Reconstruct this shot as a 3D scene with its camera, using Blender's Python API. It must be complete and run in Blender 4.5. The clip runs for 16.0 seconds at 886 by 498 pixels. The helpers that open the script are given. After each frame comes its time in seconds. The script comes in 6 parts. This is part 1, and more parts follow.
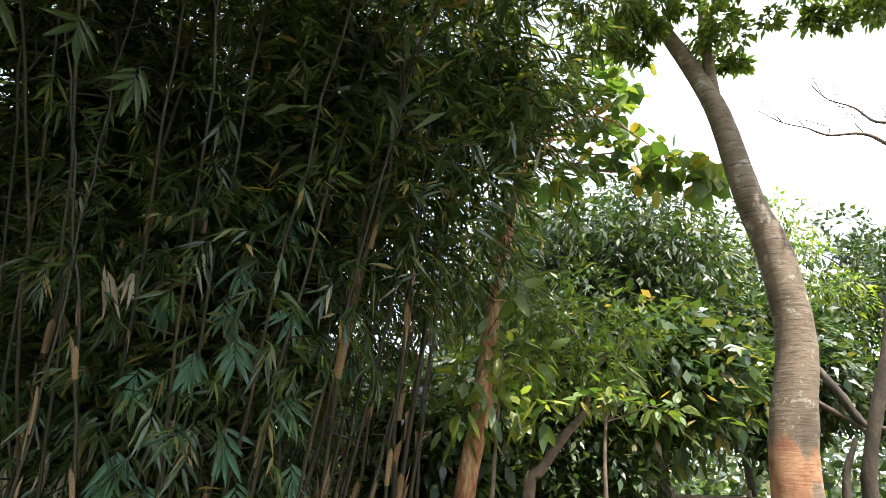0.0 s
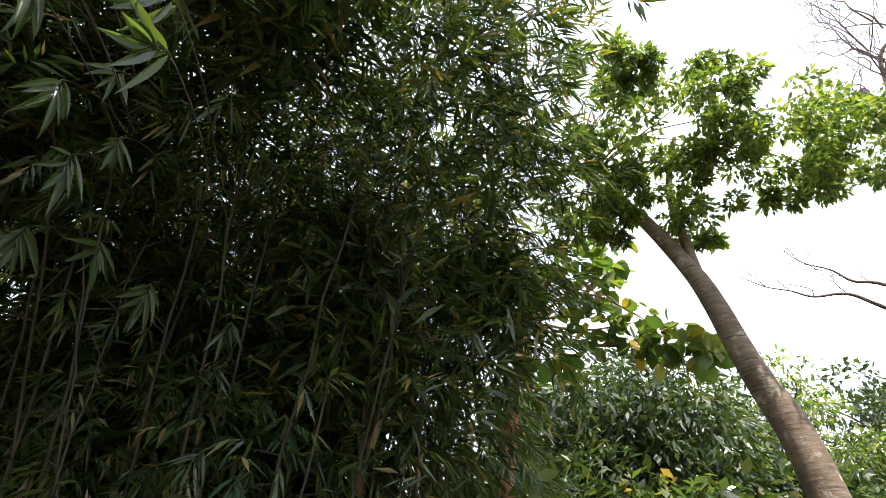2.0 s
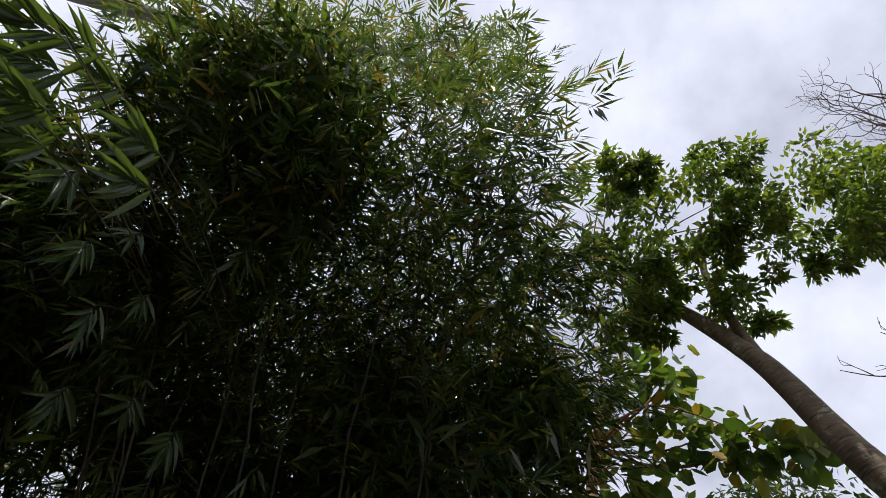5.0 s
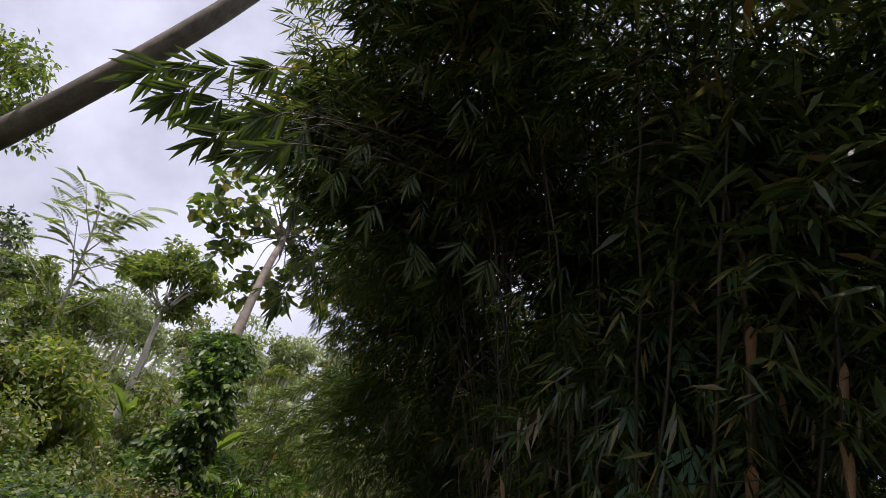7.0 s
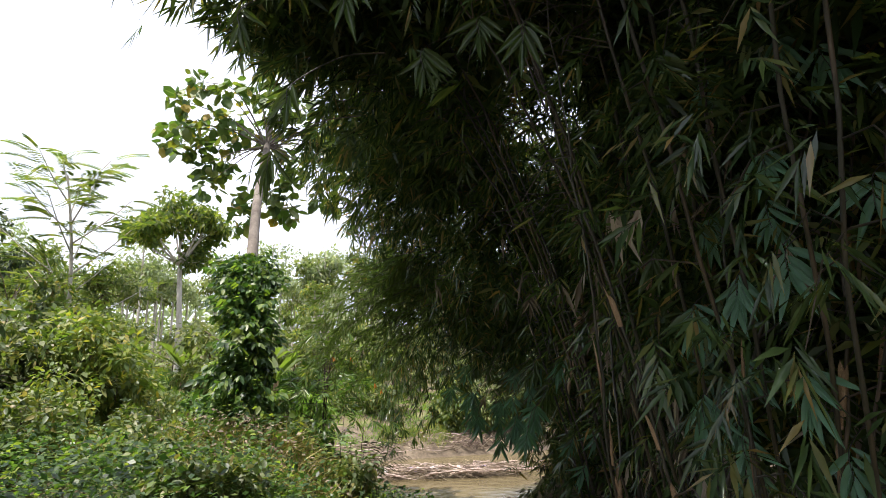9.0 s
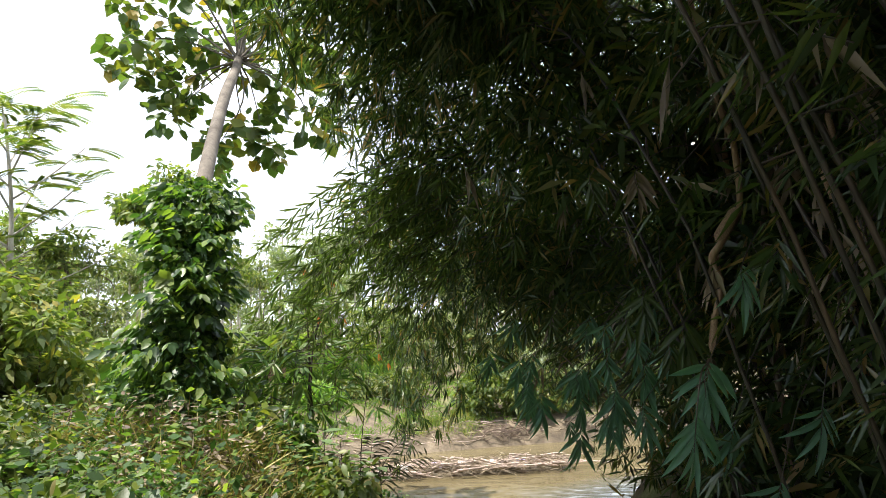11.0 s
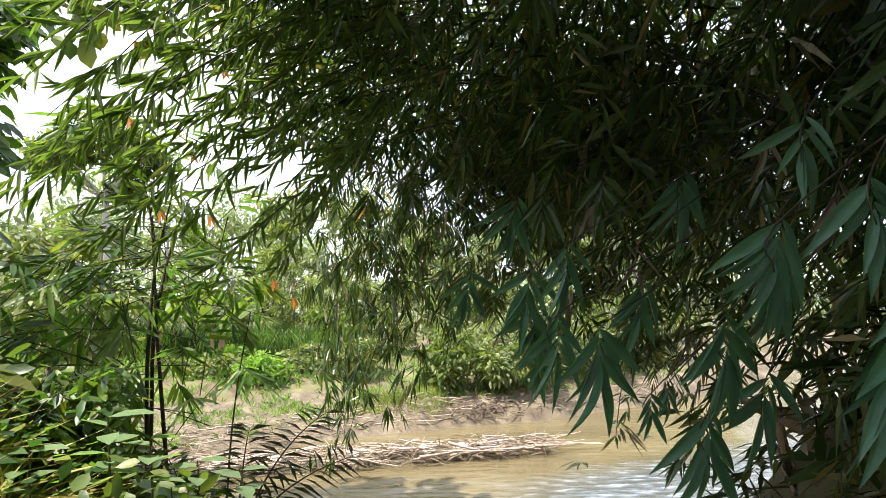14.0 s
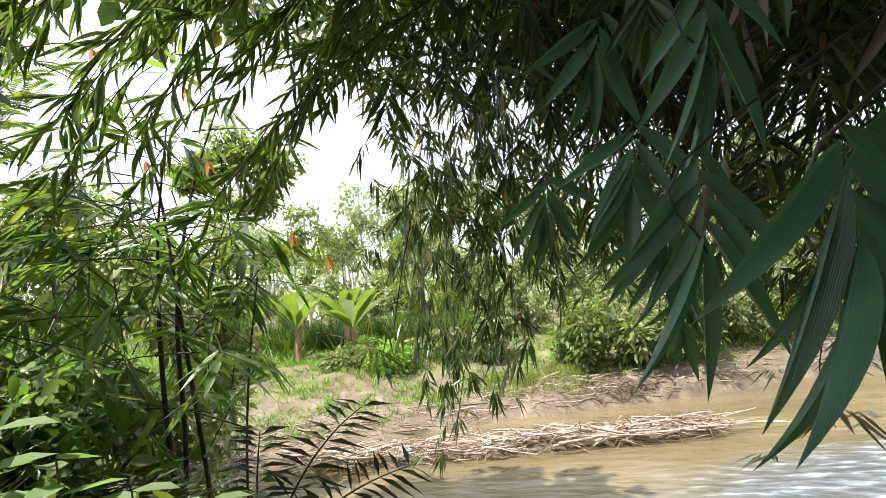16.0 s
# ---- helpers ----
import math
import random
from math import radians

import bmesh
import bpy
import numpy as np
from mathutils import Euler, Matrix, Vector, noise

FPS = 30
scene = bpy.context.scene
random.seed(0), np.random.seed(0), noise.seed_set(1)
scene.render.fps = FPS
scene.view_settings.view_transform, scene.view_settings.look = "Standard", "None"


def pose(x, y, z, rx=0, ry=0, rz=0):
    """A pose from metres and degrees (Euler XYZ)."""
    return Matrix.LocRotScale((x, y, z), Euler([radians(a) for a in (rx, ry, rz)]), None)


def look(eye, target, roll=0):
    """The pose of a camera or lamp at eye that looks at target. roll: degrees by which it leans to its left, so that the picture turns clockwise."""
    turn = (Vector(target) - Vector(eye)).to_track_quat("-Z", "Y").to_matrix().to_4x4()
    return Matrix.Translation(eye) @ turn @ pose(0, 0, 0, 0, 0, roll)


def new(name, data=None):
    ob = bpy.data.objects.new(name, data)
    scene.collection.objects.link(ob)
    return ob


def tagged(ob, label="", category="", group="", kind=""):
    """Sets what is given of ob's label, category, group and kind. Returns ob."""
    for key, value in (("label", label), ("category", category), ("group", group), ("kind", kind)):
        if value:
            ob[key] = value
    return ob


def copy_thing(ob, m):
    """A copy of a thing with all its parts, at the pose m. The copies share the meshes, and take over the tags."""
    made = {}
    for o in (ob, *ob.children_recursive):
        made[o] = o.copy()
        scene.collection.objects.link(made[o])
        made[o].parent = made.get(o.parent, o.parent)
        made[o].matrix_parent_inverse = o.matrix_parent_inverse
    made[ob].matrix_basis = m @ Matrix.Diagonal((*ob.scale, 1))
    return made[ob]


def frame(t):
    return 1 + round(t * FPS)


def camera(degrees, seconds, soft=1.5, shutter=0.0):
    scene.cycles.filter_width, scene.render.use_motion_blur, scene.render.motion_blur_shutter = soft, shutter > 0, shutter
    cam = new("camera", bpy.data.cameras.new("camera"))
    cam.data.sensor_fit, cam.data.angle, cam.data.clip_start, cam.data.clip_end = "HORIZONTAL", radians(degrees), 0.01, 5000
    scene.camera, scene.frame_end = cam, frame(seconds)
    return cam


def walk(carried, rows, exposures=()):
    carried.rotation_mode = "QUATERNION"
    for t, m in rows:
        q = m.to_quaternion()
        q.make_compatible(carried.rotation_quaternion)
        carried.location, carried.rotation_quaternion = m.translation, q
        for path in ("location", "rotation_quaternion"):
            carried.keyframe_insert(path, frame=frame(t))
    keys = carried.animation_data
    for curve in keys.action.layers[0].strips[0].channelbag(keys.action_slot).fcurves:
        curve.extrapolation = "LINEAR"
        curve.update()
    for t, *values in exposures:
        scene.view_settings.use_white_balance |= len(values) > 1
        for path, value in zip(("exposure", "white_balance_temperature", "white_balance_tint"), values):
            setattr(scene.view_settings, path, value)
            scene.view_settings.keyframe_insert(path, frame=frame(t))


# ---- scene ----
# ---- camera and walk ----
cam = camera(80.0, 16.0, soft=0.7)
PATH = [
    (0.0, pose(-1.227, -1.569, 3.551, 111.34, -2.18, -78.65)),
    (0.5, pose(-1.315, -1.575, 3.694, 115.72, -1.87, -80.18)),
    (1.0, pose(-1.359, -1.556, 3.736, 120.53, -1.27, -80.89)),
    (1.5, pose(-1.374, -1.604, 3.706, 125.18, -0.35, -78.97)),
    (2.0, pose(-1.325, -1.558, 3.655, 129.62, 0.75, -77.48)),
    (2.5, pose(-1.270, -1.564, 3.556, 134.96, 1.10, -74.80)),
    (3.0, pose(-1.180, -1.575, 3.469, 141.11, 1.20, -72.52)),
    (3.2, pose(-1.136, -1.591, 3.428, 143.69, 1.00, -71.77)),
    (5.3, pose(-0.908, -1.939, 3.298, 149.44, 1.36, -62.12)),
    (5.5, pose(-0.882, -1.947, 3.290, 149.81, 1.68, -60.26)),
    (6.0, pose(-0.390, -2.230, 3.136, 151.17, -4.21, -49.00)),
    (6.5, pose(0.300, -2.800, 3.600, 127.00, -20.00, -20.80)),
    (7.0, pose(0.284, -2.930, 3.882, 113.96, -15.55, -6.79)),
    (7.5, pose(0.180, -2.872, 3.918, 104.04, -6.31, -3.81)),
    (8.0, pose(0.212, -2.786, 3.882, 101.37, -2.87, -2.15)),
    (8.2, pose(0.227, -2.733, 3.891, 100.55, -1.89, -2.07)),
    (10.3, pose(0.002, -0.002, 3.416, 100.58, 0.93, -0.27)),
    (10.5, pose(0.014, 0.201, 3.423, 99.97, 0.93, 0.25)),
    (11.0, pose(0.088, 0.812, 3.343, 99.37, 1.06, 0.93)),
    (11.5, pose(0.042, 1.239, 3.322, 99.16, 0.66, 0.60)),
    (12.0, pose(0.105, 1.684, 3.263, 98.98, 0.51, 0.60)),
    (12.5, pose(0.113, 2.130, 3.170, 99.38, 0.57, 0.24)),
    (13.0, pose(0.082, 2.544, 3.087, 99.73, 0.96, -0.63)),
    (13.5, pose(0.139, 2.984, 3.010, 99.19, 2.02, -2.06)),
    (14.0, pose(0.213, 3.424, 2.923, 97.00, 0.77, -2.34)),
    (14.5, pose(0.381, 3.716, 2.861, 96.43, 0.67, -0.98)),
    (15.0, pose(0.447, 4.014, 2.832, 96.53, 1.45, 1.88)),
    (15.5, pose(0.457, 4.299, 2.793, 96.21, 3.84, 6.44)),
    (16.0, pose(0.494, 4.531, 2.733, 96.10, 5.93, 12.51)),
]

walk(cam, PATH, [(0.0, 1.8, 6500, 11), (1.0, 1.7, 6500, 13), (2.0, 1.4, 6500, 17), (3.2, 0.85, 6500, 16), (5.3, -0.2, 6500, 18), (6.0, -0.4, 6500, 20), (6.5, -0.9, 6500, 24), (7.0, -0.1, 6500, 26), (7.6, 0.4, 6500, 24), (8.2, 0.62, 6500, 22), (10.3, 1.05, 6500, 13), (13.0, 1.26, 6500, 12), (14.5, 1.42, 6500, 13), (16.0, 1.38, 6500, 13)])

# ---- world, sun, exposure ----
TO_SUN = Vector((-0.32, -0.27, 0.91)).normalized()
world = bpy.data.worlds.new("sky")
scene.world = world
world.use_nodes = True
wn, wl = world.node_tree.nodes, world.node_tree.links
sky = wn.new("ShaderNodeTexSky")
sky.sky_type, sky.sun_disc = "NISHITA", False
sky.sun_elevation = math.asin(TO_SUN.z)
sky.sun_rotation = math.atan2(TO_SUN.x, TO_SUN.y)
sky.dust_density, sky.air_density = 1.6, 1.2
cloud_map = wn.new("ShaderNodeTexCoord")
cloud = wn.new("ShaderNodeTexNoise")
cloud.inputs["Scale"].default_value, cloud.inputs["Detail"].default_value = 2.4, 6
cloud.inputs["Roughness"].default_value = 0.55
cramp = wn.new("ShaderNodeValToRGB")
cramp.color_ramp.elements[0].position, cramp.color_ramp.elements[1].position = 0.36, 0.62
cramp.color_ramp.elements[0].color = (0.5, 0.5, 0.5, 1)
cmix = wn.new("ShaderNodeMix")
cmix.data_type = "RGBA"
cmix.inputs[7].default_value = (18.5, 20.3, 23.0, 1)
wl.new(cloud_map.outputs["Generated"], cloud.inputs["Vector"])
wl.new(cloud.outputs["Fac"], cramp.inputs["Fac"])
wl.new(cramp.outputs["Color"], cmix.inputs[0])
wl.new(sky.outputs["Color"], cmix.inputs[6])
wl.new(cmix.outputs[2], wn["Background"].inputs["Color"])
wn["Background"].inputs["Strength"].default_value = 0.052

sun = new("sun", bpy.data.lights.new("sun", "SUN"))
sun.data.energy, sun.data.angle, sun.data.color = 5.0, radians(0.6), (1.0, 0.95, 0.86)
sun.matrix_world = look((0, 0, 40), Vector((0, 0, 40)) - TO_SUN)

# ---- materials ----


def nodes_of(name):
    m = bpy.data.materials.new(name)
    m.use_nodes = True
    nt = m.node_tree
    return m, nt.nodes, nt.links, nt.nodes["Principled BSDF"]


def ramp_node(n, stops):
    r = n.new("ShaderNodeValToRGB")
    el = r.color_ramp.elements
    while len(el) < len(stops):
        el.new(0.5)
    for e, (p, c) in zip(el, stops):
        e.position, e.color = p, (*c, 1)
    return r


def leaf_mat(name, stops, glow=0.3, rough=0.45, tint=None, bump=0.15, ribs=False):
    """Leaves: a hue for each blade, blotches across the crown, light that passes through."""
    m, n, l, b = nodes_of(name)
    geo = n.new("ShaderNodeNewGeometry")
    r = ramp_node(n, stops)
    l.new(geo.outputs["Random Per Island"], r.inputs["Fac"])
    tc = n.new("ShaderNodeTexCoord")
    no = n.new("ShaderNodeTexNoise")
    no.inputs["Scale"].default_value, no.inputs["Detail"].default_value = 1.3, 3
    l.new(tc.outputs["Object"], no.inputs["Vector"])
    mr = n.new("ShaderNodeMapRange")
    mr.inputs[1].default_value, mr.inputs[2].default_value = 0.3, 0.7
    mr.inputs[3].default_value, mr.inputs[4].default_value = 0.72, 1.3
    l.new(no.outputs["Fac"], mr.inputs[0])
    fine = n.new("ShaderNodeTexNoise")
    fine.inputs["Scale"].default_value, fine.inputs["Detail"].default_value = 60, 2
    l.new(tc.outputs["Object"], fine.inputs["Vector"])
    mx = n.new("ShaderNodeMix")
    mx.data_type, mx.blend_type = "RGBA", "MULTIPLY"
    mx.inputs[0].default_value = 1
    l.new(r.outputs["Color"], mx.inputs[6])
    l.new(mr.outputs[0], mx.inputs[7])
    l.new(mx.outputs[2], b.inputs["Base Color"])
    b.inputs["Roughness"].default_value = rough
    b.inputs["Specular IOR Level"].default_value = 0.55
    bp = n.new("ShaderNodeBump")
    bp.inputs["Strength"].default_value, bp.inputs["Distance"].default_value = bump, 0.01
    l.new(fine.outputs["Fac"], bp.inputs["Height"])
    if ribs:
        wv = n.new("ShaderNodeTexWave")
        wv.bands_direction = "X"
        wv.inputs["Scale"].default_value, wv.inputs["Distortion"].default_value = 46.0, 0.6
        l.new(tc.outputs["Object"], wv.inputs["Vector"])
        l.new(wv.outputs["Fac"], bp.inputs["Height"])
    l.new(bp.outputs["Normal"], b.inputs["Normal"])
    tr = n.new("ShaderNodeBsdfTranslucent")
    t2 = n.new("ShaderNodeMix")
    t2.data_type, t2.blend_type = "RGBA", "MULTIPLY"
    t2.inputs[0].default_value = 1
    l.new(mx.outputs[2], t2.inputs[6])
    t2.inputs[7].default_value = (*(tint or (2.1, 2.35, 0.9)), 1)
    l.new(t2.outputs[2], tr.inputs["Color"])
    ms = n.new("ShaderNodeMixShader")
    ms.inputs[0].default_value = glow
    l.new(b.outputs[0], ms.inputs[1])
    l.new(tr.outputs[0], ms.inputs[2])
    l.new(ms.outputs[0], n["Material Output"].inputs["Surface"])
    return m


def rough_mat(name, stops, scale=6, stretch=(1, 1, 1), rough=0.85, bump=0.4, dist=0.02, rings=0.0, fine=40.0, wet=0.0):
    """Bark, soil, dry stalks: two scales of noise, and rings where asked for."""
    m, n, l, b = nodes_of(name)
    tc = n.new("ShaderNodeTexCoord")
    mp = n.new("ShaderNodeMapping")
    mp.inputs["Scale"].default_value = stretch
    l.new(tc.outputs["Object"], mp.inputs["Vector"])
    big = n.new("ShaderNodeTexNoise")
    big.inputs["Scale"].default_value, big.inputs["Detail"].default_value = scale, 6
    big.inputs["Roughness"].default_value = 0.62
    l.new(mp.outputs[0], big.inputs["Vector"])
    small = n.new("ShaderNodeTexNoise")
    small.inputs["Scale"].default_value, small.inputs["Detail"].default_value = fine, 4
    l.new(mp.outputs[0], small.inputs["Vector"])
    add = n.new("ShaderNodeMath")
    add.operation = "MULTIPLY_ADD"
    add.inputs[1].default_value, add.inputs[2].default_value = 0.35, -0.17
    l.new(small.outputs["Fac"], add.inputs[0])
    tot = n.new("ShaderNodeMath")
    l.new(big.outputs["Fac"], tot.inputs[0])
    l.new(add.outputs[0], tot.inputs[1])
    src = tot
    if rings:
        wv = n.new("ShaderNodeTexWave")
        wv.bands_direction = "Z"
        wv.inputs["Scale"].default_value, wv.inputs["Distortion"].default_value = rings, 3.5
        wv.inputs["Detail"].default_value, wv.inputs["Detail Scale"].default_value = 3, 2
        l.new(tc.outputs["Object"], wv.inputs["Vector"])
        ra = n.new("ShaderNodeMath")
        ra.operation = "MULTIPLY_ADD"
        ra.inputs[1].default_value = -0.07
        l.new(wv.outputs["Fac"], ra.inputs[0])
        l.new(tot.outputs[0], ra.inputs[2])
        src = ra
    r = ramp_node(n, stops)
    l.new(src.outputs[0], r.inputs["Fac"])
    l.new(r.outputs["Color"], b.inputs["Base Color"])
    b.inputs["Roughness"].default_value = rough
    bp = n.new("ShaderNodeBump")
    bp.inputs["Strength"].default_value, bp.inputs["Distance"].default_value = bump, dist
    l.new(src.outputs[0], bp.inputs["Height"])
    l.new(bp.outputs["Normal"], b.inputs["Normal"])
    return m


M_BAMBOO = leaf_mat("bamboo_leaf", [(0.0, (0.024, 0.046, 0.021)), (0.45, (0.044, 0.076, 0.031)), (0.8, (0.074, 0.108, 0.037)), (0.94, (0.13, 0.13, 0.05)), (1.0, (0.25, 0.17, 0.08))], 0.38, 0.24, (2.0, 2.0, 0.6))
# near leaves: the teal sky light on them is put into the base colour
M_BAMBOO_SKYLIT = leaf_mat("bamboo_leaf_skylit", [(0.0, (0.05, 0.125, 0.08)), (0.6, (0.082, 0.185, 0.112)), (0.92, (0.13, 0.23, 0.11)), (1.0, (0.2, 0.21, 0.13))], 0.22, 0.34, None, 0.25, True)
M_BAMBOO_SUN = leaf_mat("bamboo_leaf_young", [(0.0, (0.04, 0.092, 0.02)), (0.7, (0.09, 0.15, 0.03)), (1.0, (0.19, 0.195, 0.045))], 0.42, 0.36)
M_DRY = leaf_mat("dry_leaf", [(0.0, (0.11, 0.08, 0.05)), (0.6, (0.21, 0.165, 0.11)), (1.0, (0.34, 0.285, 0.195))], 0.15, 0.7, (1.2, 1.1, 0.9))
M_TEAK = leaf_mat("broad_leaf", [(0.0, (0.045, 0.09, 0.022)), (0.6, (0.085, 0.13, 0.03)), (0.9, (0.15, 0.17, 0.035)), (1.0, (0.30, 0.20, 0.03))], 0.3, 0.5)
M_CROWN = leaf_mat("crown_leaf", [(0.0, (0.042, 0.074, 0.02)), (0.6, (0.085, 0.12, 0.026)), (1.0, (0.18, 0.19, 0.04))], 0.44, 0.45)
M_IVY = leaf_mat("vine_leaf", [(0.0, (0.02, 0.048, 0.014)), (0.5, (0.045, 0.095, 0.022)), (0.82, (0.10, 0.16, 0.03)), (1.0, (0.19, 0.23, 0.05))], 0.4, 0.42)
# leaf green darkened: the wood's shade is put into the colour
M_WOOD_SHADE = leaf_mat("wood_leaf_shade", [(0.0, (0.016, 0.032, 0.011)), (0.6, (0.031, 0.055, 0.017)), (0.92, (0.06, 0.08, 0.023)), (1.0, (0.13, 0.12, 0.04))], 0.22, 0.45)
M_WEED = leaf_mat("weed_leaf", [(0.0, (0.045, 0.075, 0.02)), (0.6, (0.09, 0.125, 0.03)), (0.9, (0.16, 0.17, 0.045)), (1.0, (0.26, 0.20, 0.08))], 0.3, 0.5)
M_YELLOW = leaf_mat("yellow_leaf", [(0.0, (0.07, 0.115, 0.026)), (0.6, (0.125, 0.165, 0.036)), (0.9, (0.2, 0.21, 0.045)), (1.0, (0.34, 0.27, 0.05))], 0.35, 0.5)
# both far greens are paled to stand in for haze over distance
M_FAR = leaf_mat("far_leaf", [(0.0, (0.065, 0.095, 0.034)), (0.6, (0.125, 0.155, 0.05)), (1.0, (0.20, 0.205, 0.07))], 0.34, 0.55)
M_PALE_HAZE = leaf_mat("pale_hazy_leaf", [(0.0, (0.13, 0.17, 0.10)), (0.6, (0.20, 0.24, 0.14)), (1.0, (0.28, 0.30, 0.18))], 0.34, 0.55)
M_GRASS = leaf_mat("grass_blade", [(0.0, (0.07, 0.14, 0.02)), (0.7, (0.12, 0.21, 0.03)), (1.0, (0.20, 0.25, 0.06))], 0.4, 0.5)
M_STRAW = leaf_mat("straw_blade", [(0.0, (0.20, 0.17, 0.05)), (0.6, (0.33, 0.28, 0.08)), (1.0, (0.45, 0.40, 0.14))], 0.25, 0.6, (1.3, 1.2, 0.8))
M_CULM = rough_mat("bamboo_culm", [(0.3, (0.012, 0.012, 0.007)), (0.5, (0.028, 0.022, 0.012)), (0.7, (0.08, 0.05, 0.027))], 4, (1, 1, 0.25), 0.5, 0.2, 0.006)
M_SHEATH = rough_mat("culm_sheath", [(0.3, (0.10, 0.055, 0.03)), (0.5, (0.21, 0.13, 0.07)), (0.72, (0.36, 0.25, 0.14))], 9, (1, 1, 0.3), 0.75, 0.3, 0.006)
# the pale bark tones also stand in for sun patches on the trunk
M_BARKRED = rough_mat("reddish_bark", [(0.3, (0.10, 0.038, 0.02)), (0.46, (0.26, 0.105, 0.05)), (0.58, (0.42, 0.24, 0.13)), (0.7, (0.58, 0.46, 0.32))], 5, (1, 1, 0.35), 0.85, 0.6, 0.02)
M_BARKGREY = rough_mat("grey_bark", [(0.3, (0.08, 0.065, 0.05)), (0.55, (0.155, 0.132, 0.105)), (0.75, (0.24, 0.215, 0.175))], 4, (1, 1, 0.4), 0.85, 0.35, 0.012, 1.6)
M_BARKDARK = rough_mat("dark_bark", [(0.3, (0.022, 0.016, 0.012)), (0.55, (0.06, 0.043, 0.03)), (0.8, (0.12, 0.095, 0.07))], 8, (1, 1, 0.5), 0.9, 0.7, 0.02)
M_TWIG = rough_mat("dead_twig", [(0.3, (0.06, 0.04, 0.03)), (0.6, (0.14, 0.10, 0.075)), (0.8, (0.22, 0.17, 0.13))], 12, (1, 1, 1), 0.85, 0.3, 0.004)
M_PALETRUNK = rough_mat("pale_trunk", [(0.3, (0.25, 0.23, 0.19)), (0.55, (0.40, 0.37, 0.31)), (0.8, (0.52, 0.49, 0.42))], 3, (1, 1, 0.3), 0.85, 0.2, 0.02)
M_SOIL = rough_mat("soil", [(0.3, (0.055, 0.04, 0.022)), (0.5, (0.12, 0.09, 0.05)), (0.62, (0.11, 0.12, 0.04)), (0.78, (0.22, 0.17, 0.10))], 1.7, (1, 1, 1), 0.95, 0.8, 0.06, 0.0, 22)
M_MUD = rough_mat("river_mud", [(0.3, (0.055, 0.04, 0.024)), (0.52, (0.115, 0.088, 0.055)), (0.75, (0.22, 0.175, 0.115))], 2.2, (1, 1, 1), 0.8, 0.6, 0.05, 0.0, 18)
M_DRIFT = rough_mat("driftwood", [(0.3, (0.2, 0.14, 0.11)), (0.55, (0.46, 0.36, 0.30)), (0.8, (0.68, 0.59, 0.52))], 14, (1, 1, 1), 0.85, 0.3, 0.01)


